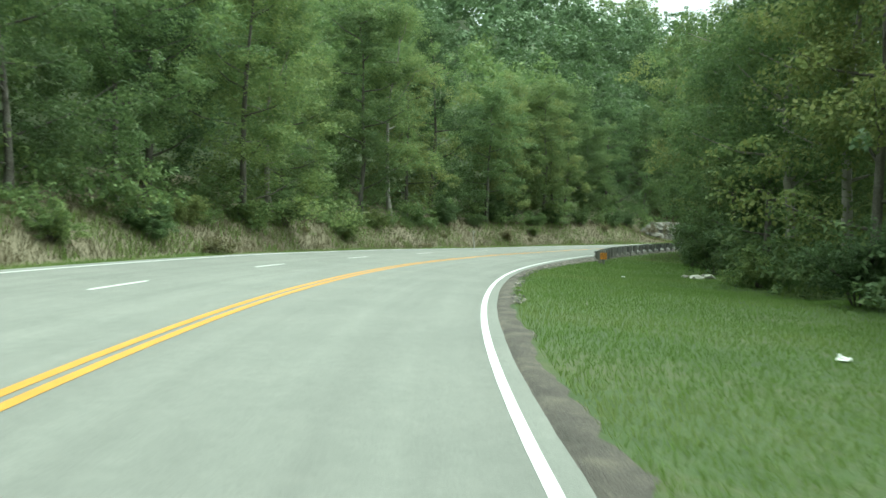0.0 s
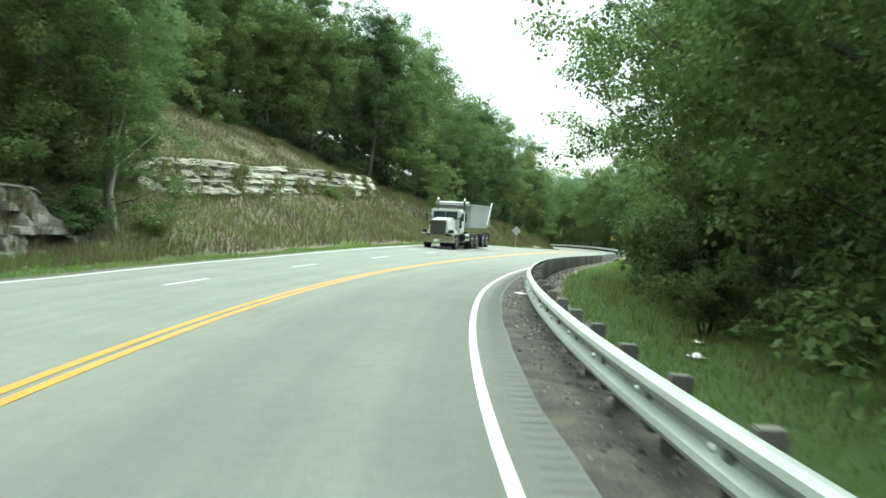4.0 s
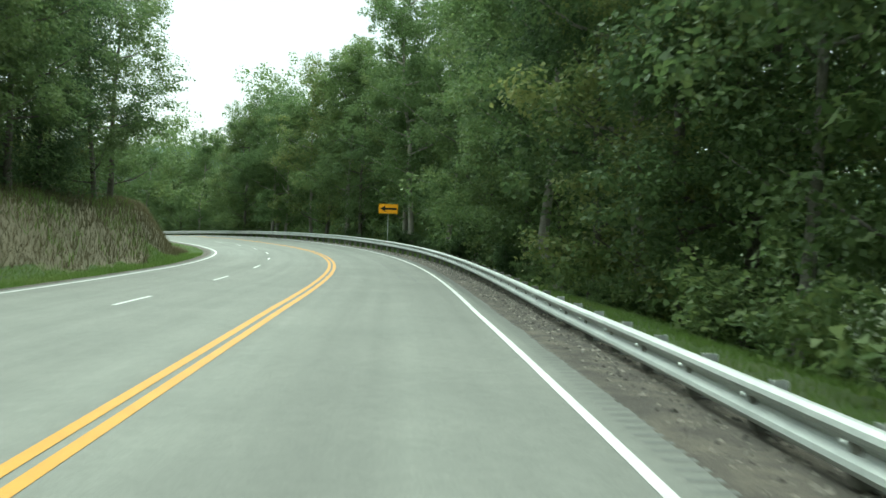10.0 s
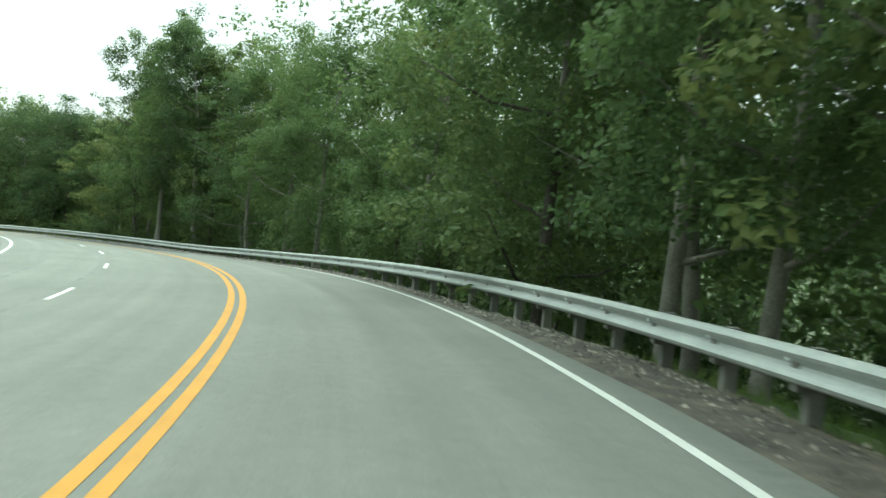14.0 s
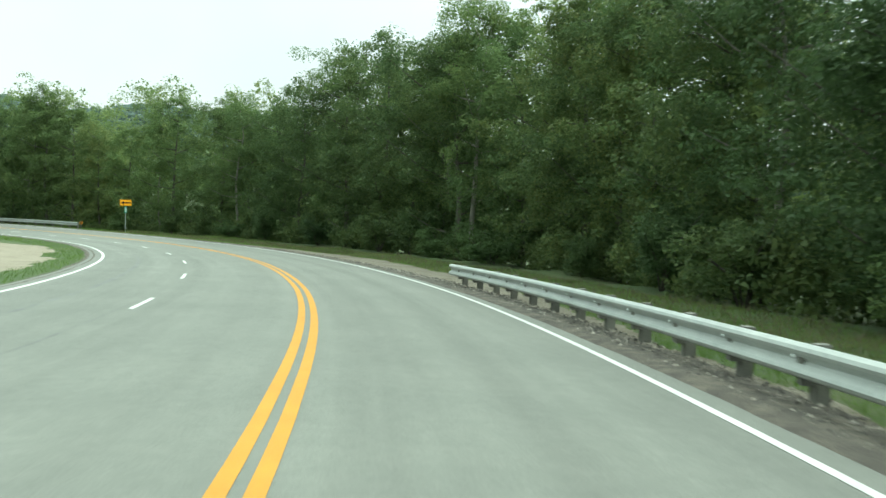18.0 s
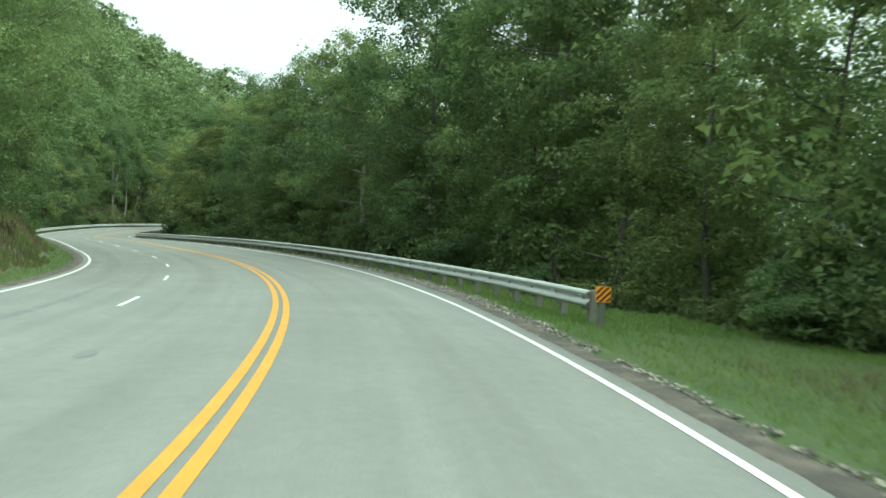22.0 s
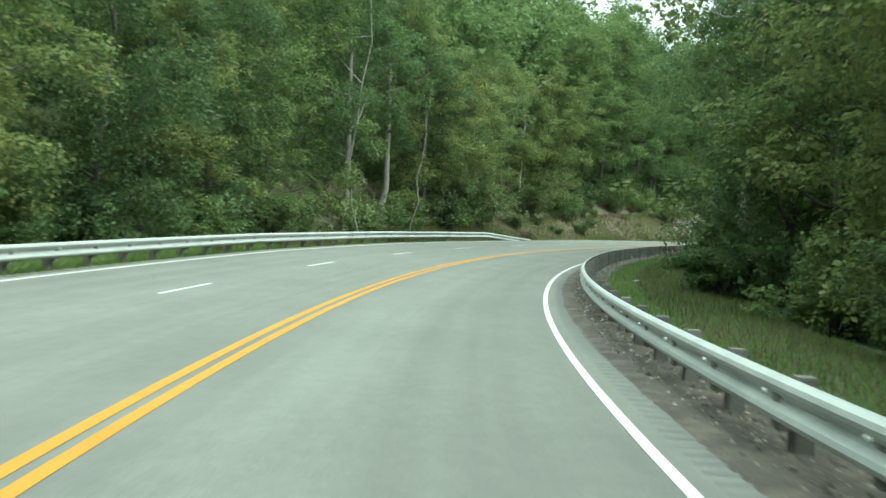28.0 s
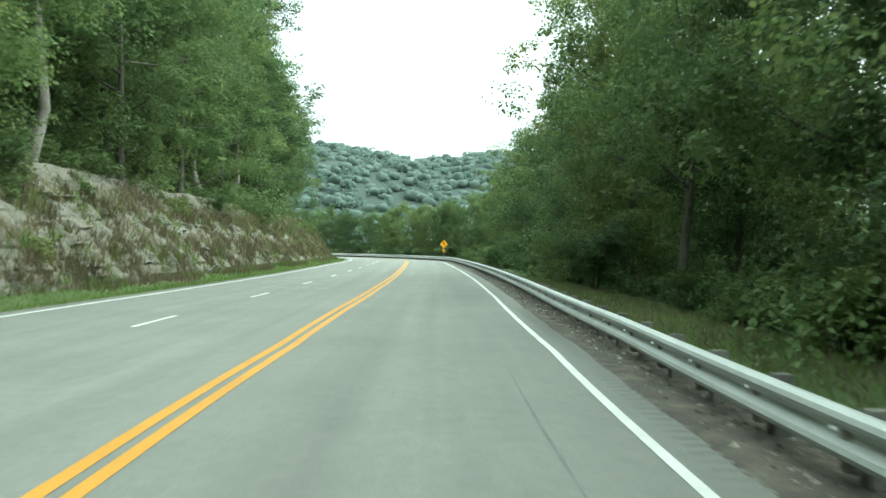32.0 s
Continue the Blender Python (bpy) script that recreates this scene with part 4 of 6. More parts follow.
stripe("edge_line_right", RS, line_right(RS), 0.118, WHITE, 0.006, "white painted line along the road edge")
stripe("edge_line_left", RS, line_left(RS), 0.13, WHITE, 0.006, "white painted line along the far road edge")
CENTRE = line_right(RS) + LANE
stripe("centre_line", RS, CENTRE + 0.125, 0.145, YELLOW, 0.006, "solid yellow painted centre line, one of two")
stripe("centre_line", RS, CENTRE - 0.125, 0.145, YELLOW, 0.006, "solid yellow painted centre line, one of two")
lane_line = tagged(new("lane_line"), "broken white line between two lanes", "road marking", kind="structure")
k0 = int((S[0] + 5 - DASH_START) / DASH_PERIOD) + 1
for k in range(k0, int((S[-1] - 10 - DASH_START) / DASH_PERIOD)):
    c = DASH_START + k * DASH_PERIOD
    ss = np.linspace(c - DASH_LENGTH / 2, c + DASH_LENGTH / 2, 4)
    stripe("dash", ss, line_right(ss) + LANE + LANES_LEFT / 2, 0.11, WHITE, 0.006, "", lane_line)


# ---- trees ----
def tube(points, radii, n=7):
    """A tapering bent tube as (verts, quads)."""
    points, radii = np.asarray(points, float), np.asarray(radii, float)
    axis = np.gradient(points, axis=0)
    axis /= np.linalg.norm(axis, axis=1)[:, None] + 1e-9
    side = np.cross(axis, np.array([0.31, 0.87, 0.12]))
    side /= np.linalg.norm(side, axis=1)[:, None] + 1e-9
    up = np.cross(axis, side)
    a = np.linspace(0, 2 * np.pi, n, endpoint=False)
    ring = points[:, None] + radii[:, None, None] * (np.cos(a)[None, :, None] * side[:, None] + np.sin(a)[None, :, None] * up[:, None])
    m = len(points)
    i, j = np.meshgrid(np.arange(m - 1), np.arange(n), indexing="ij")
    q = np.stack([i * n + j, i * n + (j + 1) % n, (i + 1) * n + (j + 1) % n, (i + 1) * n + j], -1).reshape(-1, 4)
    return ring.reshape(-1, 3), q


def join(pieces):
    verts, faces, at = [], [], 0
    for v, f in pieces:
        verts.append(v)
        faces.append(f + at)
        at += len(v)
    return np.concatenate(verts), np.concatenate(faces)


def leaves(rng, centres, radii, count, size, flat=0.75, kite=False):
    """Leaf blades scattered through clumps, most of them near the outside."""
    n = 6 if count > 1000 else 3
    off = rng.normal(size=(len(centres) * n, 3)) * np.array([0.62, 0.62, 0.5])
    centres = np.repeat(centres, n, 0) + off * np.repeat(radii, n)[:, None]
    radii = np.repeat(radii, n) * rng.uniform(0.28, 0.72, len(centres))
    stretch = rng.uniform(0.55, 1.55, (len(centres), 3)) * np.array([1, 1, flat * 0.85])
    which = rng.choice(len(centres), count, p=radii ** 2 / np.sum(radii ** 2))
    way = rng.normal(size=(count, 3))
    way /= np.linalg.norm(way, axis=1)[:, None]
    reach = radii[which] * (rng.uniform(0.2, 1.0, count) ** 0.6 + np.abs(rng.normal(0, 0.16, count)))
    pos = centres[which] + way * reach[:, None] * stretch[which]
    pos[:, 2] -= 0.18 * reach ** 2 / (radii[which] + 0.1)
    w = way * 0.55 + rng.normal(size=(count, 3)) * 0.42 + np.array([0, 0, 0.65])
    w /= np.linalg.norm(w, axis=1)[:, None]
    u = np.cross(w, rng.normal(size=(count, 3)))
    u /= np.linalg.norm(u, axis=1)[:, None] + 1e-9
    v = np.cross(w, u)
    ln = size * rng.uniform(0.65, 1.2, count)[:, None]
    wd = ln * rng.uniform(0.3, 0.5, count)[:, None]
    if kite:
        fold = w * ln * rng.uniform(-0.02, 0.16, (count, 1))
        belly = ln * rng.uniform(-0.12, 0.08, (count, 1))
        verts = np.stack([pos - u * ln * 0.55, pos + u * belly + v * wd * 1.05 + fold, pos + u * ln * 0.6 - fold * 0.6, pos + u * belly - v * wd * 1.05 + fold], 1).reshape(-1, 3)
        return verts, np.arange(count * 4).reshape(-1, 4)
    verts = np.stack([pos - u * ln * 0.5 - v * wd, pos - u * ln * 0.35 + v * wd, pos + u * ln * 0.65 + v * wd * rng.uniform(-0.8, 0.8, (count, 1)) + w * ln * 0.1], 1).reshape(-1, 3)
    return verts, np.arange(count * 3).reshape(-1, 3)


def tree_shape(seed, height, spread, base, count, size, limbs=7, lean=0.06, kite=False):
    """Trunk with limbs, and a crown of leaf clumps on them."""
    rng = np.random.default_rng(seed)
    k = 7
    zz = np.linspace(-0.6, height * 0.86, k)
    bend = np.cumsum(rng.normal(0, lean * height / k, (k, 2)), 0)
    bend -= bend[0]
    spine = np.column_stack([bend, zz])
    r0 = 0.008 * height + 0.035
    wood = [tube(spine, r0 * np.linspace(1.25, 0.18, k) * np.where(np.arange(k) == 0, 1.35, 1))]
    centres, radii = [], []
    for i in range(limbs):
        t = base + (0.93 - base) * (i + rng.uniform(0, 0.8)) / limbs
        at = np.array([np.interp(t * height, zz, spine[:, c]) for c in range(2)] + [t * height * 0.95])
        a = i * 2.4 + rng.uniform(-0.5, 0.5)
        u = (t - base) / (1 - base)
        dome = math.sqrt(max(0.0, 1 - u ** 2.6)) * (0.72 + 0.28 * min(1, u / 0.3))
        reach = spread * dome * rng.uniform(0.62, 1.12)
        end = at + np.array([np.cos(a) * reach, np.sin(a) * reach, reach * rng.uniform(0.2, 0.65)])
        mid = (at + end) / 2 + np.array([0, 0, -0.08 * reach])
        wood.append(tube(np.array([at, mid, end]), r0 * np.array([0.42, 0.26, 0.08]), 5))
        for f in (0.38, 0.62, 0.84, 1.06):
            centres.append(at + (end - at) * f + rng.normal(0, 0.12 * spread, 3))
            radii.append(spread * rng.uniform(0.15, 0.32))
    for f in (0.80, 0.86, 0.91, 0.96):
        centres.append(np.array([*(spine[-1][:2] + rng.normal(0, 0.5 * spread * (1 - f) + 0.06 * spread, 2)), f * height]))
        radii.append(spread * rng.uniform(0.18, 0.30))
    centres, radii = np.array(centres), np.array(radii)
    return join(wood), leaves(rng, centres, radii, count, size, 0.75, kite)


def bush_shape(seed, height, spread, count, size, kite=False):
    rng = np.random.default_rng(seed)
    wood, centres, radii = [], [], []
    for i in range(11):
        a = i * 2.4 + rng.uniform(-0.3, 0.3)
        end = np.array([np.cos(a) * spread * rng.uniform(0.2, 0.95), np.sin(a) * spread * rng.uniform(0.2, 0.95), height * rng.uniform(0.25, 0.95)])
        wood.append(tube(np.array([[0, 0, -0.2], end * np.array([0.35, 0.35, 0.6]), end]), np.array([0.035, 0.025, 0.01]), 4))
        for f in (0.55, 0.95):
            centres.append(end * np.array([f, f, f ** 0.7]))
            radii.append(spread * rng.uniform(0.16, 0.36))
    centres, radii = np.array(centres), np.array(radii)
    return join(wood), leaves(rng, centres, radii, count, size, 0.8, kite)


class Kind:
    """One tree or bush, built once, then copied with its own turn and size."""

    def __init__(self, name, shape, leaf, bark, label, category, crown="crown"):
        wood, crown_mesh = shape
        self.label, self.category, self.name = label, category, name
        self.height = float(np.max(crown_mesh[0][:, 2]))
        self.wood = mesh_from(name + "_trunk", *wood, bark, None, True)
        self.leafy = mesh_from(name + "_crown", *crown_mesh, leaf)
        self.crown = crown

    def stand(self, x, y, turn, size, group, tall=1.0, label=""):
        z = float(ground_height(np.array([x]), np.array([y]))[0])
        top = new(self.name)
        top.matrix_world = pose(x, y, z - 0.1, 0, 0, turn) @ Matrix.Diagonal((size, size, size * tall, 1))
        for nm, me in (("trunk" if self.name != "bush" else "woody_base", self.wood), (self.crown, self.leafy)):
            new(nm, me).parent = top
        return tagged(top, label or self.label, self.category, group)


NEAR = [Kind("tree", tree_shape(11, 15, 4.4, 0.07, 30428, 0.132, 14, 0.06, True), LEAF, BARK, "broad green deciduous tree at the edge of the roadside woods", "tree"),
        Kind("tree", tree_shape(12, 17, 4.0, 0.12, 30428, 0.135, 14, 0.06, True), LEAF_DARK, BARK, "tall dark green deciduous tree in the roadside woods", "tree"),
        Kind("tree", tree_shape(13, 12, 3.9, 0.05, 27168, 0.129, 13, 0.06, True), LEAF_WARM, BARK, "mid-sized tree with leaves turning yellow-green", "tree"),
        Kind("tree", tree_shape(14, 18, 4.4, 0.22, 27168, 0.135, 13, 0.09, True), LEAF, GREY_BARK, "tall leaning tree with a pale trunk and open crown", "tree"),
        Kind("tree", tree_shape(15, 13, 4.3, 0.04, 30428, 0.129, 14, 0.06, True), LEAF_DARK, BARK, "low-branched dense dark tree hanging towards the road", "tree"),
        Kind("tree", tree_shape(16, 15, 4.2, 0.06, 30428, 0.132, 14, 0.06, True), LEAF_WARM, BARK, "full deciduous tree of light green, partly yellowing leaves", "tree"),
        Kind("tree", tree_shape(17, 19, 3.7, 0.34, 24995, 0.134, 13, 0.06, True), LEAF_DARK, GREY_BARK, "tall straight woodland tree with a bare grey lower trunk", "tree"),
        Kind("tree", tree_shape(18, 17, 3.6, 0.26, 24995, 0.134, 13, 0.06, True), LEAF, GREY_BARK, "slender woodland tree with a bare lower trunk", "tree"),
        Kind("tree", tree_shape(19, 15, 5.6, 0.22, 55199, 0.124, 20, 0.05, True), LEAF, BARK, "wide dark tree with long boughs reaching over the verge", "tree")]
BUSH = [Kind("bush", bush_shape(21, 2.2, 1.9, 8640, 0.100, True), LEAF, BARK, "leafy green roadside bush before the trees", "bush", "foliage"),
        Kind("bush", bush_shape(22, 3.0, 2.1, 9360, 0.105, True), LEAF_DARK, BARK, "dense dark green bush at the wood's edge", "bush", "foliage"),
        Kind("bush", bush_shape(23, 1.6, 1.6, 6120, 0.095, True), LEAF_WARM, BARK, "yellowish green shrub on the grassy bank", "bush", "foliage"),
        Kind("bush", bush_shape(24, 1.3, 1.3, 3060, 0.096, True), DRY_LEAF, BARK, "dry brown weedy shrub on the bank", "bush", "foliage")]


def tree_row(side, s0, s1, gap, e0, e1, kinds, group, seed, size=(0.8, 1.15), jitter=0.4, tall=(0.92, 1.12)):
    rng = np.random.default_rng(seed)
    s = s0
    while s < s1:
        e = rng.uniform(e0, e1) + (table(s, TREES_RIGHT) if side < 0 else table(s, TREES_LEFT))
        d = (line_right(s) - e) if side < 0 else (line_left(s) + e)
        x, y, _ = place(s, d)
        near_s, near_d = nearest([x], [y])
        clear = (line_right(near_s) - near_d)[0] if side < 0 else (near_d - line_left(near_s))[0]
        if clear > e * 0.75:
            k = kinds[rng.integers(len(kinds))]
            grow, stretch = rng.uniform(*size), rng.uniform(*tall)
            if side < 0 and k.category == "tree":
                grow = min(max(table(s, TOP_RIGHT) * rng.uniform(0.82, 1.08) / k.height / stretch, 0.6), 1.6)
            k.stand(x, y, rng.uniform(0, 360), grow, group, stretch)
        s += gap * rng.uniform(1 - jitter, 1 + jitter)


for a, b, gap, seed, size, kinds in RIGHT_ROWS:
    tree_row(-1, a, b, gap, 2.8 if kinds else 1.4, 6.5, [NEAR[k] for k in (range(6) if kinds else (5, 3, 7, 3, 5, 7))], "trees along the right of the road", seed, size, 0.4, (0.92, 1.12))
for a, b, gap, seed, size in LEFT_ROWS:
    tree_row(1, a, b, gap, 0.5, 4.0, NEAR[:6], "trees along the left of the road", seed, size)
for a, b, gap, seed, size in RIGHT_BUSHES:
    tree_row(-1, a, b, gap, -0.4, 1.4, BUSH[:2], "bushes along the right of the road", seed, size)
for a, b, gap, seed in LEFT_BUSHES:
    tree_row(1, a, b, gap, -1.6, 0.8, BUSH[:3], "bushes along the left of the road", seed, (0.6, 1.2))
for a, b, gap, e0, e1, seed in BANK_SHRUBS:
    tree_row(1, a, b, gap, e0, e1, BUSH[2:] + BUSH[3:], "weedy shrubs on the bank", seed, (0.3, 0.8), 0.8)
for side, s, e, k, size, tall in LONE_TREES:
    d = (line_right(s) - e) if side < 0 else (line_left(s) + e)
    x, y, _ = place(s, d)
    NEAR[k].stand(x, y, s * 37 % 360, size, "trees standing forward of the woods", tall)


# ---- woods behind the first rows ----
def woods(name, spots, shapes, mat, label, seed, size=(0.85, 1.25), tops=None, smooth=False):
    rng = np.random.default_rng(seed)
    pieces = []
    for i, (x, y, z) in enumerate(spots):
        v, f = shapes[rng.integers(len(shapes))]
        a, k = rng.uniform(0, 2 * np.pi), rng.uniform(*size)
        if tops is not None:
            k = tops[i] * rng.uniform(0.64, 1.0) / float(v[:, 2].max())
        c, sn = np.cos(a) * k, np.sin(a) * k
        w = np.stack([v[:, 0] * c - v[:, 1] * sn + x, v[:, 0] * sn + v[:, 1] * c + y, v[:, 2] * k * rng.uniform(0.9, 1.15) + z], 1)
        pieces.append((w, f))
    if pieces:
        v, f = join(pieces)
        tagged(new(name, mesh_from(name, v, f, mat, None, smooth)), label, "woods", kind="stuff")


def behind(side, s0, s1, rows, gap, first, step, seed):
    rng = np.random.default_rng(seed)
    spots = []
    for r in range(rows):
        for s in np.arange(s0, s1, gap):
            e = first + r * step + rng.uniform(-0.4, 0.4) * step + float(table(s, TREES_RIGHT) if side < 0 else table(s, TREES_LEFT))
            ss = s + rng.uniform(-0.5, 0.5) * gap
            d = (line_right(ss) - e) if side < 0 else (line_left(ss) + e)
            x, y, _ = place(ss, d)
            ns, nd = nearest([x], [y])
            clear = (line_right(ns) - nd)[0] if side < 0 else (nd - line_left(ns))[0]
            if clear > e * 0.8:
                spots.append((x, y))
    spots = np.array(spots)
    return np.column_stack([spots, ground_height(spots[:, 0], spots[:, 1]) - 0.5])


MID_SHAPES = [tree_shape(40 + q, 16, 4.3, 0.08, 1500, 0.46, 11)[1] for q in range(5)]
FINE_SHAPES = [tree_shape(50 + q, 17, 4.3, 0.10, 3600, 0.25, 12)[1] for q in range(5)]
for side, s0, s1, rows, gap, first, step, seed, leaf in WOODS:
    spots = behind(side, s0, s1, rows, gap, first, step, seed)
    tops = None
    if side < 0:
        along, across = nearest(spots[:, 0], spots[:, 1])
        tops = table(along, TOP_RIGHT) + on_plan(along, PZ) + 0.2 - spots[:, 2]
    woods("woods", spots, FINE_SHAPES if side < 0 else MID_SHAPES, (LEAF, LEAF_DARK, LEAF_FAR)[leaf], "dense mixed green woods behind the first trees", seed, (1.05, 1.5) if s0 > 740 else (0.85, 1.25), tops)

UNDER_SHAPES = [bush_shape(80 + q, 2.4, 2.0, 800, 0.175)[1] for q in range(4)]
for side, s0, s1, rows, gap, first, step, seed, leaf in UNDERGROWTH:
    woods("undergrowth", behind(side, s0, s1, rows, gap, first, step, seed) + np.array([0, 0, 0.35]), UNDER_SHAPES, (LEAF, LEAF_DARK, LEAF_WARM)[leaf], "leafy undergrowth filling the foot of the woods", seed, (0.45, 1.35))

for s0, s1, first, seed in ((285.0, 445.0, 9.0, 221), (440.0, 600.0, 7.0, 222), (640.0, 900.0, 8.0, 223)):
    woods("undergrowth", behind(-1, s0, s1, 2, 4.2, first, 4.5, seed), UNDER_SHAPES, LEAF_DARK, "tall thicket standing under the woods", seed, (1.5, 2.6))

FAR_SHAPES = [tree_shape(60 + q, 15, 4.8, 0.12, 760, 0.72, 10)[1] for q in range(4)]

RIDGE_SHAPES = [tree_shape(70 + q, 15, 7.0, 0.1, 60, 2.6, 7)[1] for q in range(4)]


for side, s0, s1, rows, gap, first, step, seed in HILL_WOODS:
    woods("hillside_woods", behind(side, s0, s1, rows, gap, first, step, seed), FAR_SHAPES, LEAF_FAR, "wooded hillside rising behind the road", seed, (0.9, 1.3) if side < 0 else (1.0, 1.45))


def far_crown(seed):
    """One lumpy closed crown of the far canopy."""
    bm = bmesh.new()
    bmesh.ops.create_icosphere(bm, subdivisions=2, radius=1.0)
    for v in bm.verts:
        p = v.co.copy()
        k = 1 + 0.45 * noise.noise(p * 1.7 + Vector((seed * 3.1, 0, 0))) + 0.35 * noise.noise(p * 4.3 + Vector((0, seed * 2.3, 0)))
        v.co = Vector((p.x * 4.6, p.y * 4.6, p.z * 3.4)) * k + Vector((0, 0, 6.0))
    bm.verts.index_update()
    shape = (np.array([v.co[:] for v in bm.verts]), np.array([[v.index for v in f.verts] for f in bm.faces]))
    bm.free()
    return shape


RIDGE_CROWNS = [far_crown(q) for q in range(5)]


def ridge(cx, cy, heading, length, height, depth, seed, face):
    """A long hill far off, covered with tree crowns."""
    rng = np.random.default_rng(int(seed))
    n_u, n_v = 60, 10
    u, v = np.meshgrid(np.linspace(-1, 1, n_u), np.linspace(-1, 1, n_v))
    z = height * (1 - v ** 2) * np.clip(1 - np.abs(u) ** 3, 0, 1) * (1 + 0.18 * bumps(u * 10, v, 1.7, seed)) - 2.2
    c, sn = math.cos(radians(heading)), math.sin(radians(heading))
    x, y = cx + u * length * c - v * depth * sn, cy + u * length * sn + v * depth * c
    # the haze lies in the colours of the hill and its crowns
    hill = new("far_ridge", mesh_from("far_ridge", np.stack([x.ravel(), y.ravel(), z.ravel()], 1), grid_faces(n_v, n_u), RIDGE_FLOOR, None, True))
    tagged(hill, "wooded ridge on the horizon, haze painted into its colour", "hill", kind="structure")
    count = 6400
    uu, vv = rng.uniform(-1, 1, count), face * rng.uniform(-0.1, 1, count)
    zz = height * (1 - vv ** 2) * np.clip(1 - np.abs(uu) ** 3, 0, 1) * (1 + 0.18 * bumps(uu * 10, vv, 1.7, seed)) - 10
    spots = np.column_stack([cx + uu * length * c - vv * depth * sn, cy + uu * length * sn + vv * depth * c, zz])
    woods("ridge_woods", spots[:1600], RIDGE_SHAPES, LEAF_HAZE_TINTED, "woods on the far ridge, haze painted into their colour", int(seed), (0.6, 0.9))
    woods("ridge_canopy", spots[1600:] + np.column_stack([0 * uu[1600:], 0 * uu[1600:], rng.uniform(-2.5, 2.5, count - 1600)]), RIDGE_CROWNS, RIDGE_LEAVES, "closed canopy of the far ridge, haze painted into its colour", int(seed) + 20, (0.7, 1.25), None, True)


for row in RIDGES:
    ridge(*row)


# ---- grass ----
def grass(name, side, s0, s1, e0, e1, count, mat, height, label, seed, zone=None):
    rng = np.random.default_rng(seed)
    s, e = rng.uniform(s0, s1, count), rng.uniform(e0, e1, count)
    if zone is not None:
        ok = zone(s, e)
        s, e = s[ok], e[ok]
    d = (line_right(s) - e) if side < 0 else (line_left(s) + e)
    base = place(s, d)
    z = ground_height(base[:, 0], base[:, 1], s, d)
    n = len(s)
    a = rng.uniform(0, 2 * np.pi, n)
    h = height * rng.uniform(0.5, 1.4, n)
    w = 0.006 + 0.022 * h
    c, sn = np.cos(a) * w, np.sin(a) * w
    bow = rng.uniform(0.25, 1.1, n) * h * (1.0 if height < 0.25 else 0.6)
    lean = np.stack([-np.sin(a) * bow, np.cos(a) * bow], 1) + rng.normal(0, 0.12, (n, 2)) * h[:, None]
    v = np.empty((n, 2, 3, 3))
    for b in range(2):
        cc, ss = (c, sn) if b == 0 else (-sn, c)
        v[:, b, 0] = np.stack([base[:, 0] - cc, base[:, 1] - ss, z - 0.03], 1)
        v[:, b, 1] = np.stack([base[:, 0] + cc, base[:, 1] + ss, z - 0.03], 1)
        v[:, b, 2] = np.stack([base[:, 0] + lean[:, 0] * (1 - 2 * b), base[:, 1] + lean[:, 1], z + h], 1)
    tagged(new(name, mesh_from(name, v.reshape(-1, 3), np.arange(n * 6).reshape(-1, 3), mat)), label, "grass", kind="stuff")


for side, s0, s1, e0, e1, count, dry, height, seed in GRASS_STRIPS:
    if side < 0:
        keep = lambda s, e: right_zone(s, e) == 0
    elif dry:
        keep = lambda s, e: (left_zone(s, e) == 1) & ((dry < 2) | (bumps(s, e, 3.3, 5.0) + 0.5 * bumps(s, e, 0.9, 2.0) > 0.05))
    else:
        keep = lambda s, e: left_zone(s, e) == 0
    grass("grass", side, s0, s1, e0, e1, count, DRY_GRASS if dry == 1 else GRASS, height, ("tall dry brown grass on the bank" if side > 0 else "dry brown grass stems among the green verge") if dry == 1 else ("patches of tall green weeds on the dry bank" if dry else "green grass of the roadside verge"), seed, keep)


# ---- guardrails ----
BEAM = [(0.00, 0.20), (-0.035, 0.197), (-0.085, 0.168), (-0.105, 0.125), (-0.085, 0.082), (-0.025, 0.035), (0.0, 0.0), (-0.025, -0.035), (-0.085, -0.082), (-0.105, -0.125), (-0.085, -0.168), (-0.035, -0.197), (0.0, -0.20)]


def rail_mesh(side, s0, s1, e, top, flare0, flare1):
    """One length of W-shaped beam, its corrugation towards the road."""
    ss = np.linspace(s0, s1, 5)
    cols = []
    for out, z in BEAM:
        ee = e + out + rail_flare(ss, flare0, flare1)
        d = (line_right(ss) - ee) if side < 0 else (line_left(ss) + ee)
        b = place(ss, d)
        g = rail_ground(side, ss)
        cols.append(np.column_stack([b[:, 0], b[:, 1], g + top - 0.20 + z - rail_drop(ss, flare0, flare1)]))
    front = np.stack(cols, 1)
    h = on_plan(ss, HEAD)
    nrm = np.stack([np.sin(h), -np.cos(h), 0 * h], 1) * (1 if side < 0 else -1)
    back = front + nrm[:, None] * 0.012
    a = grid_faces(5, len(BEAM))
    n = front.shape[0] * front.shape[1]
    lip = []
    for r in range(4):
        for c in (0, len(BEAM) - 1):
            i = r * len(BEAM) + c
            lip.append([i, i + len(BEAM), i + len(BEAM) + n, i + n])
    me = mesh_from("rail_section", np.concatenate([front.reshape(-1, 3), back.reshape(-1, 3)]), np.concatenate([a, a[:, ::-1] + n, np.array(lip)]), STEEL, None, False)
    return me


def rail_flare(s, rows, b):
    return table(s, rows) + 0 * s


def rail_drop(s, rows, b):
    return np.clip((s - b - 1) / 8, 0, 1) * 0.55 if b is not None else 0 * s


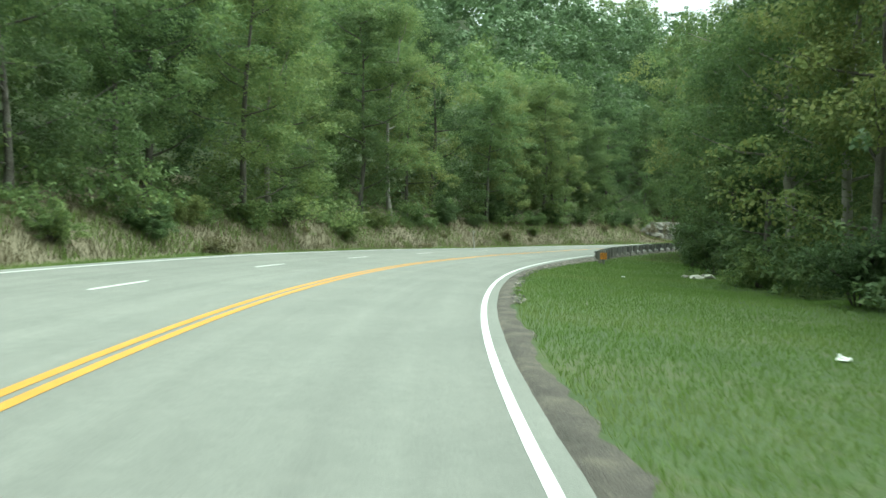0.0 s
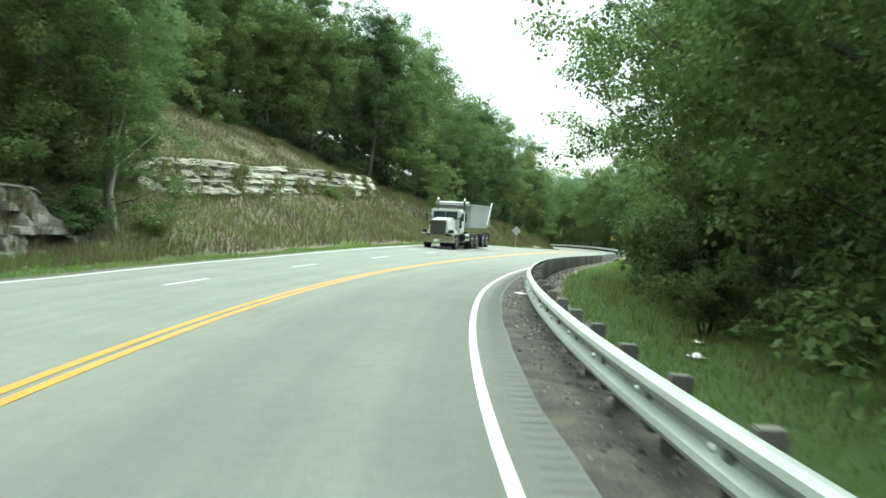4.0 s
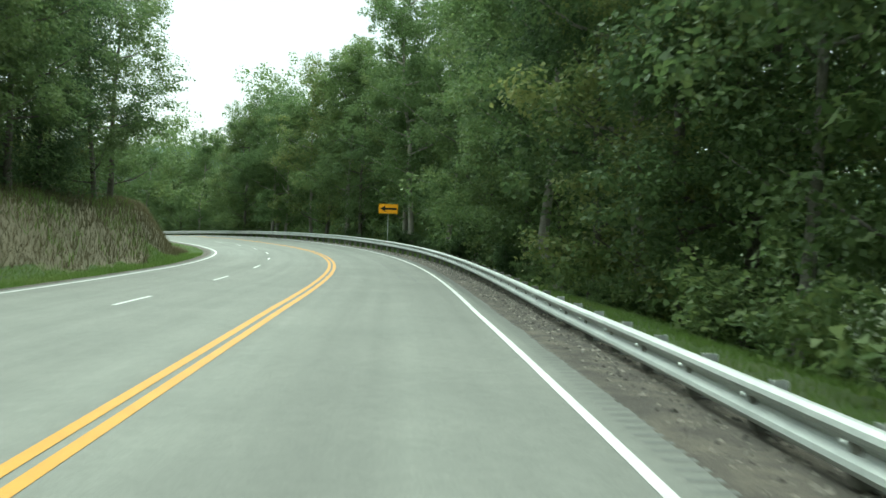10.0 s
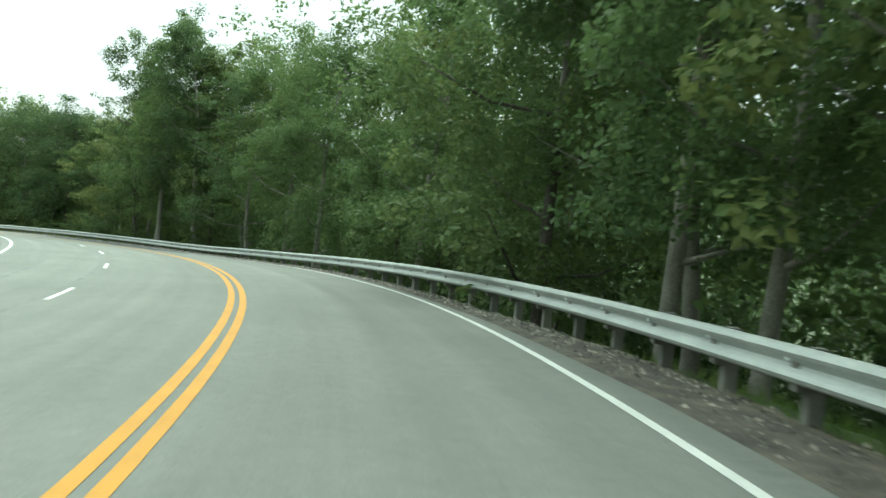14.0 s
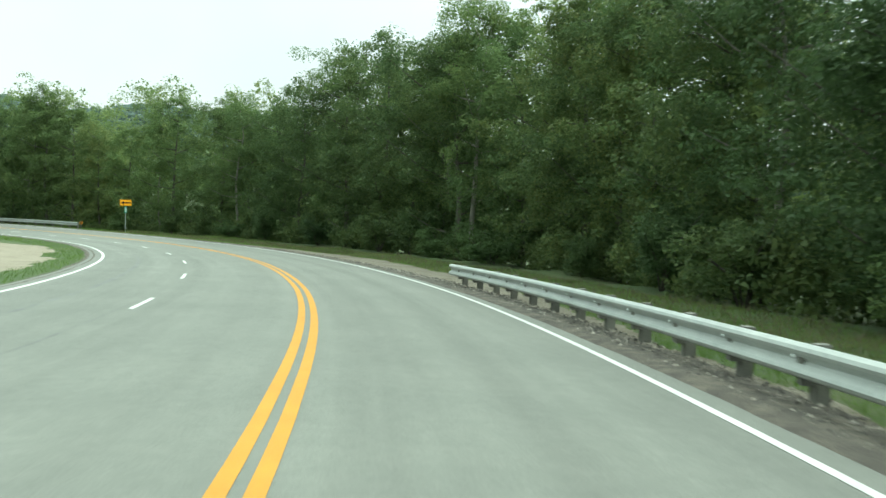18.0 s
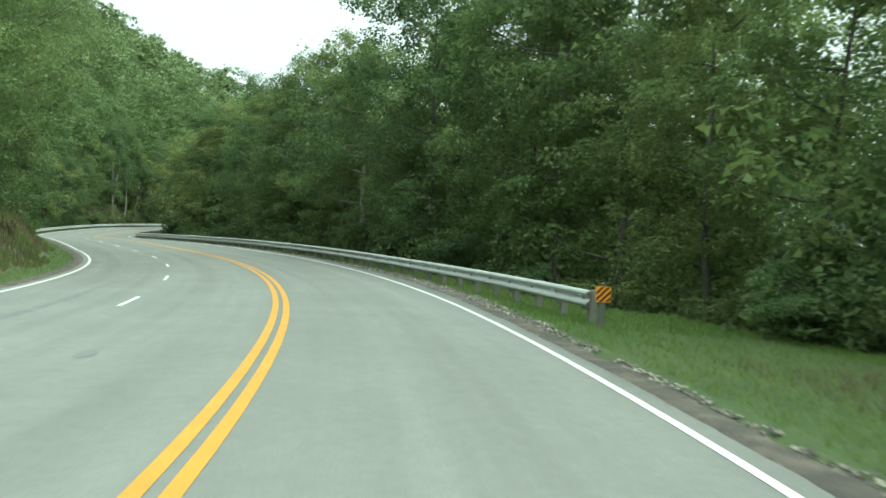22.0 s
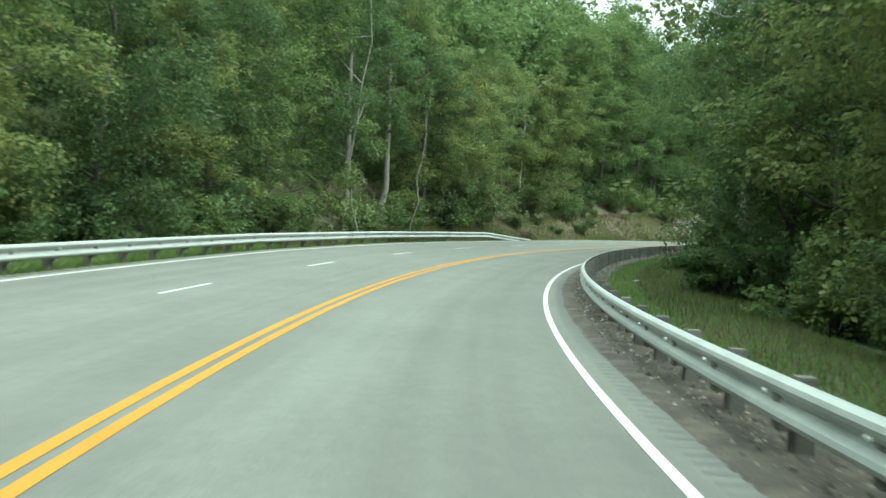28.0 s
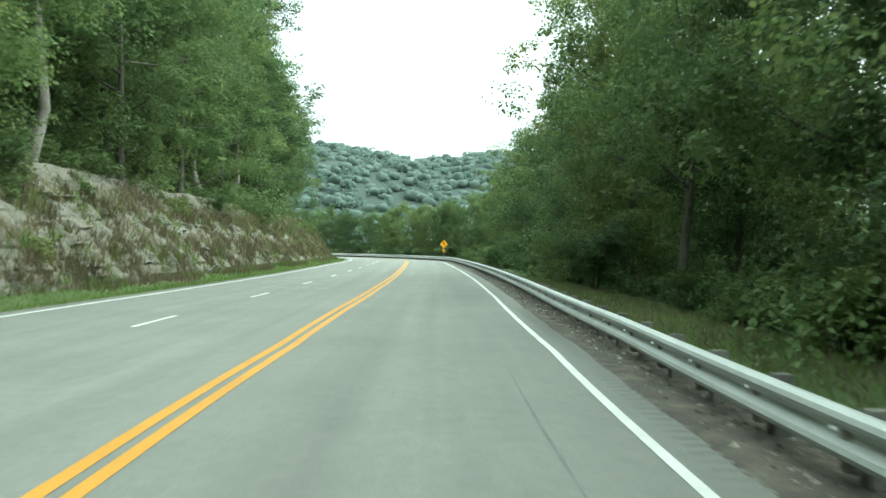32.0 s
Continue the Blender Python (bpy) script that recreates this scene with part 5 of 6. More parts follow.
def rail_ground(side, s):
    d = (line_right(s) - 1.0) if side < 0 else (line_left(s) + 1.0)
    return place(s, d)[:, 2] - 0.05 + (table(s, RAIL_RISE) if side < 0 else 0)


POST_MESH, BLOCK_MESH = bpy.data.meshes.new("post"), bpy.data.meshes.new("blockout")
for me_p, dims, mat_p in ((POST_MESH, (0.17, 0.18, 2.3, -0.42), WOOD_POST), (BLOCK_MESH, (0.17, 0.19, 0.42, -0.16), WOOD_POST)):
    bm_p = box(dims[0], dims[1], dims[2], (0, 0, dims[3]), 0.012)
    bm_p.to_mesh(me_p)
    bm_p.free()
    me_p.materials.append(mat_p)
SLIM_MESH = bpy.data.meshes.new("slim_post")
bm_p = box(0.10, 0.012, 2.3, (0, 0.07, -0.42))
for bm_q in (box(0.10, 0.012, 2.3, (0, -0.07, -0.42)), box(0.012, 0.13, 2.3, (0, 0, -0.42))):
    me_q = bpy.data.meshes.new("flange")
    bm_q.to_mesh(me_q)
    bm_q.free()
    bm_p.from_mesh(me_q)
    bpy.data.meshes.remove(me_q)
bm_p.to_mesh(SLIM_MESH)
bm_p.free()
SLIM_MESH.materials.append(STEEL)
BOLT_MESH = bpy.data.meshes.new("bolt")
bm_p = rod((0, 0, 0), (0, -0.03, 0), 0.03, 0.018, 8)
bm_p.to_mesh(BOLT_MESH)
bm_p.free()
BOLT_MESH.materials.append(STEEL)


def guardrail(side, s0, s1, e, top, flare0, flare1, label):
    thing = tagged(new("guardrail"), label, "guardrail", "guardrails along the road")
    s = s0
    while s < s1 - 0.5:
        b = min(s + 3.81, s1)
        new("rail_section", rail_mesh(side, s, b, e, top, flare0, flare1)).parent = thing
        s = b
    for s in np.arange(s0 + 0.4, s1, 1.905):
        sa = np.array([s])
        ee = e + 0.22 + (rail_flare(sa, flare0, flare1) + 0 * sa)[0]
        d = (line_right(s) - ee) if side < 0 else (line_left(s) + ee)
        x, y, _ = place(s, d)
        z = rail_ground(side, sa)[0] + top + 0.06 - (rail_drop(sa, flare0, flare1) + 0 * sa)[0]
        turn = math.degrees(on_plan(s, HEAD)) + (180 if side < 0 else 0)
        if rail_drop(sa, flare0, flare1)[0] > 0.1:
            continue
        post = new("post", SLIM_MESH if side < 0 and SLIM_POSTS[0] < s < SLIM_POSTS[1] else POST_MESH)
        post.matrix_world = pose(x, y, z - 0.80, random.uniform(-1, 1), random.uniform(-1.5, 1.5), turn)
        post.parent = thing
        block = new("blockout", BLOCK_MESH)
        block.matrix_world = pose(0, -0.15, 0.63)
        block.parent = post
        bolt = new("bolt", BOLT_MESH)
        bolt.matrix_world = pose(0, -0.33, 0.59)
        bolt.parent = post
    return thing


for row in RAILS:
    guardrail(*row)


# ---- signs ----
def sign_frame(side, s, e, face=0.0):
    d = (line_right(s) - e) if side < 0 else (line_left(s) + e)
    x, y, _ = place(s, d)
    z = float(ground_height(np.array([x]), np.array([y]))[0])
    return pose(x, y, z, 0, 0, math.degrees(on_plan(s, HEAD)) - 90 + face)


def sign_post(thing, height, wide=0.06):
    for bm in (box(wide, 0.012, height + 0.6, (0, 0.03, height / 2 - 0.3)), box(0.012, 0.04, height + 0.6, (0, 0.05, height / 2 - 0.3))):
        part("post", bm, STEEL, thing)


def rounded(w, h, r, turn=0.0, cz=0.0, n=5):
    pts = []
    for cx, cz0, a0 in ((w / 2 - r, h / 2 - r, 0), (-w / 2 + r, h / 2 - r, 90), (-w / 2 + r, -h / 2 + r, 180), (w / 2 - r, -h / 2 + r, 270)):
        for k in range(n):
            a = radians(a0 + 90 * k / (n - 1))
            pts.append((cx + r * math.cos(a), cz0 + r * math.sin(a)))
    c, s = math.cos(radians(turn)), math.sin(radians(turn))
    return [(x * c - z * s, x * s + z * c + cz) for x, z in pts]


def border(w, h, r, inset, width, turn, cz, y):
    """A thin painted frame line inside a sign's edge."""
    a, b = rounded(w - 2 * inset, h - 2 * inset, r, turn, cz), rounded(w - 2 * inset - 2 * width, h - 2 * inset - 2 * width, max(r - width, 0.01), turn, cz)
    v = [(x, y, z) for x, z in a] + [(x, y, z) for x, z in b]
    n = len(a)
    return mesh_from("border", v, [[k, (k + 1) % n, n + (k + 1) % n, n + k] for k in range(n)], SIGN_BLACK)


def word(text, size, at, mat, parent, name="lettering"):
    cu = bpy.data.curves.new(name, "FONT")
    cu.body, cu.size, cu.align_x, cu.align_y, cu.extrude = text, size, "CENTER", "CENTER", 0.002
    tmp = new(name, cu)
    bpy.context.view_layer.update()
    me = bpy.data.meshes.new_from_object(tmp.evaluated_get(bpy.context.evaluated_depsgraph_get()))
    bpy.data.objects.remove(tmp)
    me.materials.clear()
    me.materials.append(mat)
    ob = new(name, me)
    ob.matrix_world = pose(*at, 90, 0, 0)
    ob.parent = parent
    return ob


def arrow_points(length, head, shaft, head_w):
    return [(-length / 2, 0), (-length / 2 + head, head_w / 2), (-length / 2 + head * 0.82, shaft / 2), (length / 2, shaft / 2), (length / 2, -shaft / 2), (-length / 2 + head * 0.82, -shaft / 2), (-length / 2 + head, -head_w / 2)]


def curve_sign(side, s, e, size, low, face=0.0):
    thing = tagged(new("warning_sign"), "amber diamond reverse-curve sign with 40 speed plate, steel post", "sign")
    cz = low + size * 0.707
    panel = part("panel", outline(rounded(size, size, 0.05, 45, cz), 0.004), SIGN_YELLOW, thing, "amber diamond plate")
    part("border", border(size, size, 0.05, 0.018, 0.018, 45, cz, -0.003), None, panel)
    k = size / 0.9
    path = [(0.17, -0.30), (0.17, -0.12), (0.14, -0.02), (0.04, 0.05), (-0.06, 0.10), (-0.10, 0.17), (-0.10, 0.24)]
    left, right = [], []
    for i, (x, z) in enumerate(path):
        a, b = path[max(i - 1, 0)], path[min(i + 1, len(path) - 1)]
        t = Vector((b[0] - a[0], b[1] - a[1])).normalized()
        left.append((x - t.y * 0.05, z + t.x * 0.05))
        right.append((x + t.y * 0.05, z - t.x * 0.05))
    verts = [(x * k, -0.004, z * k + cz) for x, z in left + right]
    n = len(path)
    faces = [[i, i + 1, n + i + 1, n + i] for i in range(n - 1)]
    part("arrow_shaft", mesh_from("arrow_shaft", verts, faces, SIGN_BLACK), None, panel)
    part("arrow_head", mesh_from("arrow_head", [(-0.10 * k, -0.004, 0.40 * k + cz), (-0.25 * k, -0.004, 0.22 * k + cz), (0.05 * k, -0.004, 0.22 * k + cz)], [[0, 1, 2]], SIGN_BLACK), None, panel)
    pz = low - 0.27 * k
    plate = part("plate", outline(rounded(0.46 * k, 0.46 * k, 0.03, 0, pz), 0.004), SIGN_YELLOW, thing, "square amber speed plate")
    part("border", border(0.46 * k, 0.46 * k, 0.03, 0.012, 0.012, 0, pz, -0.003), None, plate)
    word("40", 0.27 * k, (0, -0.004, pz + 0.06 * k), SIGN_BLACK, plate, "speed_figure")
    word("MPH", 0.11 * k, (0, -0.004, pz - 0.13 * k), SIGN_BLACK, plate, "unit_letters")
    sign_post(thing, cz + size * 0.5)
    thing.matrix_world = sign_frame(side, s, e, face)


def arrow_sign(side, s, e, w, h, low, face=0.0, green=False):
    thing = tagged(new("arrow_sign"), "wide amber sign with black arrow" + (" over a green marker plate" if green else " behind the guardrail"), "sign", "curve arrow signs")
    cz = low + h / 2
    panel = part("panel", outline(rounded(w, h, 0.04, 0, cz), 0.004), SIGN_YELLOW, thing, "wide amber plate")
    part("border", border(w, h, 0.04, 0.02, 0.016, 0, cz, -0.003), None, panel)
    pts = arrow_points(w * 0.84, w * 0.29, h * 0.20, h * 0.66)
    part("arrow", outline([(x, z + cz) for x, z in pts], 0.002, -0.005), SIGN_BLACK, panel)
    if green:
        gz = low - 0.42
        plate = part("marker_plate", outline(rounded(0.26, 0.68, 0.05, 0, gz), 0.004), SIGN_GREEN, thing, "narrow green plate with white bars")
        for z in (0.2, 0.05, -0.1, -0.22):
            part("bar", outline(rounded(0.13, 0.09, 0.01, 0, gz + z), 0.001, -0.003), SIGN_WHITE, plate)
    sign_post(thing, cz + h * 0.4)
    thing.matrix_world = sign_frame(side, s, e, face)


def back_sign(side, s, e, size, low, face=0.0):
    thing = tagged(new("sign_back"), "bare grey back of a diamond sign facing oncoming traffic", "sign")
    cz = low + size * 0.707
    part("panel", outline(rounded(size, size, 0.05, 45, cz), 0.004), SIGN_BACK, thing)
    bar = part("brace", box(size * 0.9, 0.03, 0.04, (0, -0.02, cz + 0.12)), STEEL, thing)
    part("bolt", rod((0, -0.03, 0.12), (0, -0.055, 0.12), 0.015), STEEL, bar).location = (0, 0, cz)
    for bm in (box(0.06, 0.012, cz + 0.9, (0, -0.03, cz / 2 - 0.1)),):
        part("post", bm, STEEL, thing)
    thing.matrix_world = sign_frame(side, s, e, face)


def rail_end_marker(side, s, e, low, face=0.0):
    thing = tagged(new("object_marker"), "square marker with slanting orange and black stripes at a guardrail end", "marker", "rail end markers")
    w = 0.36
    panel = part("panel", outline(rounded(w, w, 0.02, 0, low + w / 2), 0.004), SIGN_ORANGE, thing)
    h, band = w / 2 - 0.012, 0.072
    for k in (-0.285, -0.14, 0.005, 0.15):
        pts = []
        for a, b in ((k, k + band),):
            # corners of the band a < z - x < b inside the square
            edge = [(x, z) for x in (-h, h) for z in (-h, h) if a < z - x < b]
            for c in (a, b):
                edge += [(x, x + c) for x in (-h, h) if -h <= x + c <= h] + [(z - c, z) for z in (-h, h) if -h < z - c < h]
            mx, mz = sum(x for x, z in edge) / len(edge), sum(z for x, z in edge) / len(edge)
            pts = sorted(edge, key=lambda q: math.atan2(q[1] - mz, q[0] - mx))
        part("stripe", mesh_from("stripe", [(x, -0.003, z + low + w / 2) for x, z in pts], [list(range(len(pts)))], SIGN_BLACK), None, panel)
    part("post", box(0.12, 0.1, low + 0.95, (0, 0.07, (low + 0.2) / 2 - 0.15), 0.01), WOOD_POST, thing)
    thing.matrix_world = sign_frame(side, s, e, face)


for kind, args in SIGNS:
    {"curve": curve_sign, "arrow": arrow_sign, "back": back_sign, "marker": rail_end_marker}[kind](*args)


# ---- rock cuts ----
def rock_cut(s0, s1, e0, e1, low, high, lean, beds, rough, mat, seed, label, weights):
    """A weathered face of rock beds: broken ledges, cracks and hollows, in pieces some metres long."""
    thing = tagged(new("rock_cut"), label, "rock face")
    rng = np.random.default_rng(seed)
    w_ledge, w_block, w_crag = weights
    rows = 46
    ledge = rng.uniform(-1, 1, beds + 1)
    cuts = np.sort(np.clip(np.linspace(0.03, 0.97, beds - 1) + rng.uniform(-0.4, 0.4, beds - 1) / beds, 0, 1))
    length = s1 - s0
    pieces = max(1, round(length / 12))
    for k in range(pieces):
        a, b = s0 + length * k / pieces, s0 + length * (k + 1) / pieces + 0.12
        ss = np.arange(a, b + 0.2, 0.19)
        t = np.clip((ss - s0) / length, 0, 1)
        ends = np.clip(np.minimum(t, 1 - t) / (0.2 if rough > 0.3 else 0.07), 0, 1) ** 0.6
        v = np.linspace(0, 1, rows)
        T, V = np.meshgrid(t, v, indexing="ij")
        za, zb = low[0] + (low[1] - low[0]) * t, high[0] + (high[1] - high[0]) * t
        wander = np.array([noise.noise((x * 0.13, seed, 0.0)) for x in ss])
        zb = za + (zb - za) * (0.15 + 0.85 * ends) * (1 + 0.4 * rough * wander)
        Vw = np.clip(V + 0.05 * wander[:, None], 0, 1)
        bed = np.searchsorted(cuts, Vw)
        out = np.empty_like(V)
        up = np.empty_like(V)
        for i in range(len(ss)):
            for j in range(rows):
                h = v[j] * (zb[i] - za[i])
                crag = noise.turbulence((ss[i] * 0.5, h * 0.8, seed * 3.7), 5, True)
                grain = noise.noise((ss[i] * 2.6, h * 3.1, seed * 1.9))
                block = noise.cell((ss[i] * (0.7 + 0.35 * (bed[i, j] % 3)) + bed[i, j] * 7.1, bed[i, j] * 3.3, seed))
                out[i, j] = rough * (w_ledge * ledge[bed[i, j] % len(ledge)] + w_block * (block - 0.5) + w_crag * (crag - 0.4) + 0.25 * grain)
                up[i, j] = 0.04 * noise.noise((ss[i] * 2.1, j * 0.9, seed))
        E = e0 + (e1 - e0) * T + V ** 1.3 * lean + out * np.minimum(1, 4 * (1 - V) + 0.25)
        Z = (za - 0.9)[:, None] + (zb - za + 0.9)[:, None] * V + up
        E = np.concatenate([E, E[:, -1:] + 1.6], 1)
        Z = np.concatenate([Z, Z[:, -1:] - 0.7], 1)
        base = place(np.repeat(ss[:, None], rows + 1, 1), line_left(np.repeat(ss[:, None], rows + 1, 1)) + E)
        edge = place(ss, line_left(ss))[:, 2]
        base[..., 2] = edge[:, None] + Z
        ROCK_TOPS.setdefault(seed, []).append(base[:, 8:-4].reshape(-1, 3))
        new("rock_face", mesh_from("rock_face", base.reshape(-1, 3), grid_faces(len(ss), rows + 1), mat)).parent = thing


ROCK_TOPS = {}
for row in ROCKS:
    rock_cut(*row)


def rock_tufts(seed, clumps, mat, height, blades, label):
    """Grass and weeds rooted in the ledges of a rock face."""
    rng = np.random.default_rng(seed + 400)
    pts = np.concatenate(ROCK_TOPS[seed])
    lush = bumps(pts[:, 0], pts[:, 1] + 1.3 * pts[:, 2], 1.5, clumps * 0.001) + 0.6 * bumps(pts[:, 0], pts[:, 2], 0.6, clumps * 0.002)
    pts = pts[lush > 0.15]
    at = np.repeat(pts[rng.integers(len(pts), size=clumps)], blades, 0)
    n = len(at)
    at = at + rng.normal(0, 0.13, (n, 3)) * np.array([1, 1, 0.5])
    a, h = rng.uniform(0, 2 * np.pi, n), height * rng.uniform(0.4, 1.5, n)
    side = np.stack([np.cos(a), np.sin(a), 0 * a], 1) * (0.01 + 0.03 * h)[:, None]
    tip = at + np.column_stack([rng.normal(0, 0.4, (n, 2)) * h[:, None], h])
    low = at - np.array([0, 0, 0.08])
    v = np.stack([low - side, low + side, tip], 1).reshape(-1, 3)
    tagged(new("rock_weeds", mesh_from("rock_weeds", v, np.arange(n * 3).reshape(-1, 3), mat)), label, "weeds", kind="stuff")


for row in ROCK_WEEDS:
    rock_tufts(*row)


def boulder(rng, size):
    bm = bmesh.new()
    bmesh.ops.create_icosphere(bm, subdivisions=2, radius=0.5)
    ax = rng.uniform(0.6, 1.3, 3)
    for v in bm.verts:
        p = v.co * 2
        k = 1 + 0.28 * noise.noise(Vector((p.x * 1.3 + size * 7, p.y * 1.3, p.z * 1.3))) + 0.12 * noise.noise(Vector((p.x * 3.1, p.y * 3.1 + size, p.z * 3.1)))
        v.co = Vector((v.co.x * ax[0], v.co.y * ax[1], v.co.z * ax[2] * 0.75)) * k * size
    return bm


rng_b = np.random.default_rng(5)
BOULDERS = []
for k in range(6):
    me_b = bpy.data.meshes.new("stone")
    bm_b = boulder(rng_b, 1.0 + 0.1 * k)
    bm_b.to_mesh(me_b)
    bm_b.free()
    me_b.materials.append(LIMESTONE if k % 3 else GREY_ROCK)
    BOULDERS.append(me_b)


def stones(side, s0, s1, e0, e1, count, size, label, seed, name="stone_pile"):
    rng = np.random.default_rng(seed)
    thing = tagged(new(name), label, "stones")
    for _ in range(count):
        s, e = rng.uniform(s0, s1), rng.uniform(e0, e1)
        d = (line_right(s) - e) if side < 0 else (line_left(s) + e)
        x, y, _ = place(s, d)
        z = float(ground_height(np.array([x]), np.array([y]))[0])
        k = size * rng.uniform(0.5, 1.5)
        ob = new("stone", BOULDERS[rng.integers(6)])
        ob.matrix_world = pose(x, y, z + k * 0.12, rng.uniform(-20, 20), rng.uniform(-20, 20), rng.uniform(0, 360)) @ Matrix.Diagonal((k * 1.15, k, k * 0.62, 1))
        ob.parent = thing


for row in STONES:
    stones(*row)


# ---- dead wood ----
def dead_tree(side, s, e, height, seed, forks, label):
    rng = np.random.default_rng(seed)
    bark = PALE_BARK if "bleached" in label else GREY_BARK
    k = 7
    zz = np.linspace(-0.4, height, k)
    spine = np.column_stack([np.cumsum(rng.normal(0, 0.03 * height, k)), np.cumsum(rng.normal(0, 0.03 * height, k)), zz])
    spine[:, :2] -= spine[0, :2]
    r0 = (0.0032 if "thin" in label else 0.006) * height + (0.03 if "thin" in label else 0.06)
    thing = tagged(new("dead_tree"), label, "dead tree")
    v, f = tube(spine, r0 * np.linspace(1.2, 0.3, k))
    part("trunk", mesh_from("trunk", v, f, bark, None, True), None, thing)
    for _ in range(forks):
        i = rng.integers(3, k - 1)
        a, ln = rng.uniform(0, 6.28), height * rng.uniform(0.15, 0.35)
        end = spine[i] + np.array([math.cos(a) * ln, math.sin(a) * ln, ln * 0.9])
        v, f = tube(np.array([spine[i], (spine[i] + end) / 2 + rng.normal(0, 0.04 * ln, 3), end]), r0 * np.array([0.5, 0.3, 0.1]), 5)
        part("branch", mesh_from("branch", v, f, bark, None, True), None, thing)
    d = (line_right(s) - e) if side < 0 else (line_left(s) + e)
    x, y, _ = place(s, d)
    thing.matrix_world = pose(x, y, float(ground_height(np.array([x]), np.array([y]))[0]), rng.uniform(-5, 5), rng.uniform(-5, 5), rng.uniform(0, 360))


for row in DEAD:
    dead_tree(*row)


# ---- wear on the road ----
def road_patch(name, s0, s1, d_from, d_to, mat, up, label, seed, ragged):
    """A mend or mark in the asphalt with an uneven edge; d is counted from the right-hand white line."""
    ss = np.arange(s0, s1, 0.12)
    reach = np.interp(ss - s0, [0, 0.25, 0.6, 1.4, 4.0, 8.0, 14.0, (s1 - s0) * 0.7, s1 - s0], [0.2, 0.6, 0.95, 0.86, 0.72, 0.8, 0.84, 0.7, 0.04])
    wob = np.array([noise.noise((x * 0.5, seed, 0)) * 0.5 + noise.noise((x * 1.7, seed, 3)) * 0.5 + noise.noise((x * 5.1, seed, 5)) * 0.25 for x in ss])
    hi = line_right(ss) + d_from + (d_to - d_from) * reach + ragged * wob * reach
    lo = line_right(ss) + d_from + 0 * ss
    tagged(new(name, ribbon(name, ss, [(np.maximum(hi, lo + 0.02), 0 * ss + up), (lo, 0 * ss + up)], mat)), label, "road wear", kind="structure")


for row in PATCHES:
    road_patch(*row)


def stain(s, off, width, length, seed):
    """A dark oil stain with an uneven outline, off metres left of the right-hand line."""
    ss = np.linspace(s - length / 2, s + length / 2, 25)
    half = width / 2 * np.sqrt(np.clip(1 - np.linspace(-1, 1, 25) ** 2, 0.004, 1))
    hi = half * np.array([1 + 0.7 * noise.noise((x * 2.3, seed, 0)) for x in ss])
    lo = half * np.array([1 + 0.7 * noise.noise((x * 2.3, seed, 9)) for x in ss])
    d = line_right(ss) + off
    tagged(new("road_stain", ribbon("road_stain", ss, [(d + hi, 0 * ss + 0.0035), (d - lo, 0 * ss + 0.0035)], SKID)), "dark oil stain on the asphalt", "road wear", kind="structure")


for row in STAINS:
    stain(*row)


def skid(s0, s1, off0, off1, width, seed):
    """A tyre mark on the asphalt, off metres left of the right-hand line."""
    rng = np.random.default_rng(seed)
    ss = np.arange(s0, s1, 0.45)
    t = (ss - s0) / (s1 - s0)
    d = line_right(ss) + off0 + (off1 - off0) * t + 0.008 * np.cumsum(rng.normal(0, 0.4, len(ss)))
    w = width * np.clip(np.minimum(t, 1 - t) * 5, 0.05, 1) * rng.uniform(0.5, 1.1, len(ss)) * np.where(rng.uniform(0, 1, len(ss)) < 0.3, 0.08, 1)
    tagged(new("tyre_mark", ribbon("tyre_mark", ss, [(d + w / 2, 0 * ss + 0.003), (d - w / 2, 0 * ss + 0.003)], SKID)), "dark rubber tyre mark on the asphalt", "tyre mark", kind="structure")


for k, row in enumerate(SKIDS):
    skid(*row, 300 + k)


def rumble(s0, s1, off):
    """Grooves milled in the paved edge."""
    n = int((s1 - s0) / 0.3)
    s = s0 + np.arange(n) * 0.3
    q = []
    for ds, dd in ((0, 0), (0.11, 0), (0.11, 0.28), (0, 0.28)):
        q.append(place(s + ds, line_right(s + ds) - off - dd, 0.003))
    v = np.stack(q, 1).reshape(-1, 3)
    tagged(new("rumble_strip", mesh_from("rumble_strip", v, np.arange(n * 4).reshape(-1, 4), GROOVE)), "milled rumble grooves beside the white edge line", "rumble strip", kind="stuff")


for row in RUMBLES:
    rumble(*row)


# ---- litter ----
def litter(side, s, e, size, seed):
    rng = np.random.default_rng(seed)
    bm = bmesh.new()
    bmesh.ops.create_grid(bm, x_segments=3, y_segments=3, size=size / 2)
    for v in bm.verts:
        v.co += Vector(rng.normal(0, size * 0.16, 3))
        v.co.z = abs(v.co.z)
    bmesh.ops.solidify(bm, geom=bm.faces[:], thickness=0.004)
    d = (line_right(s) - e) if side < 0 else (line_left(s) + e)
    x, y, _ = place(s, d)
    ob = part("litter", bm, LITTER)
    tagged(ob, "crumpled white scrap of litter on the verge", "litter", "litter on the verge")
    ob.matrix_world = pose(x, y, float(ground_height(np.array([x]), np.array([y]))[0]) + 0.03, 0, 0, rng.uniform(0, 360))


for k, (s, e, size) in enumerate(LITTER_SPOTS):
    litter(-1, s, e, size, 900 + k)


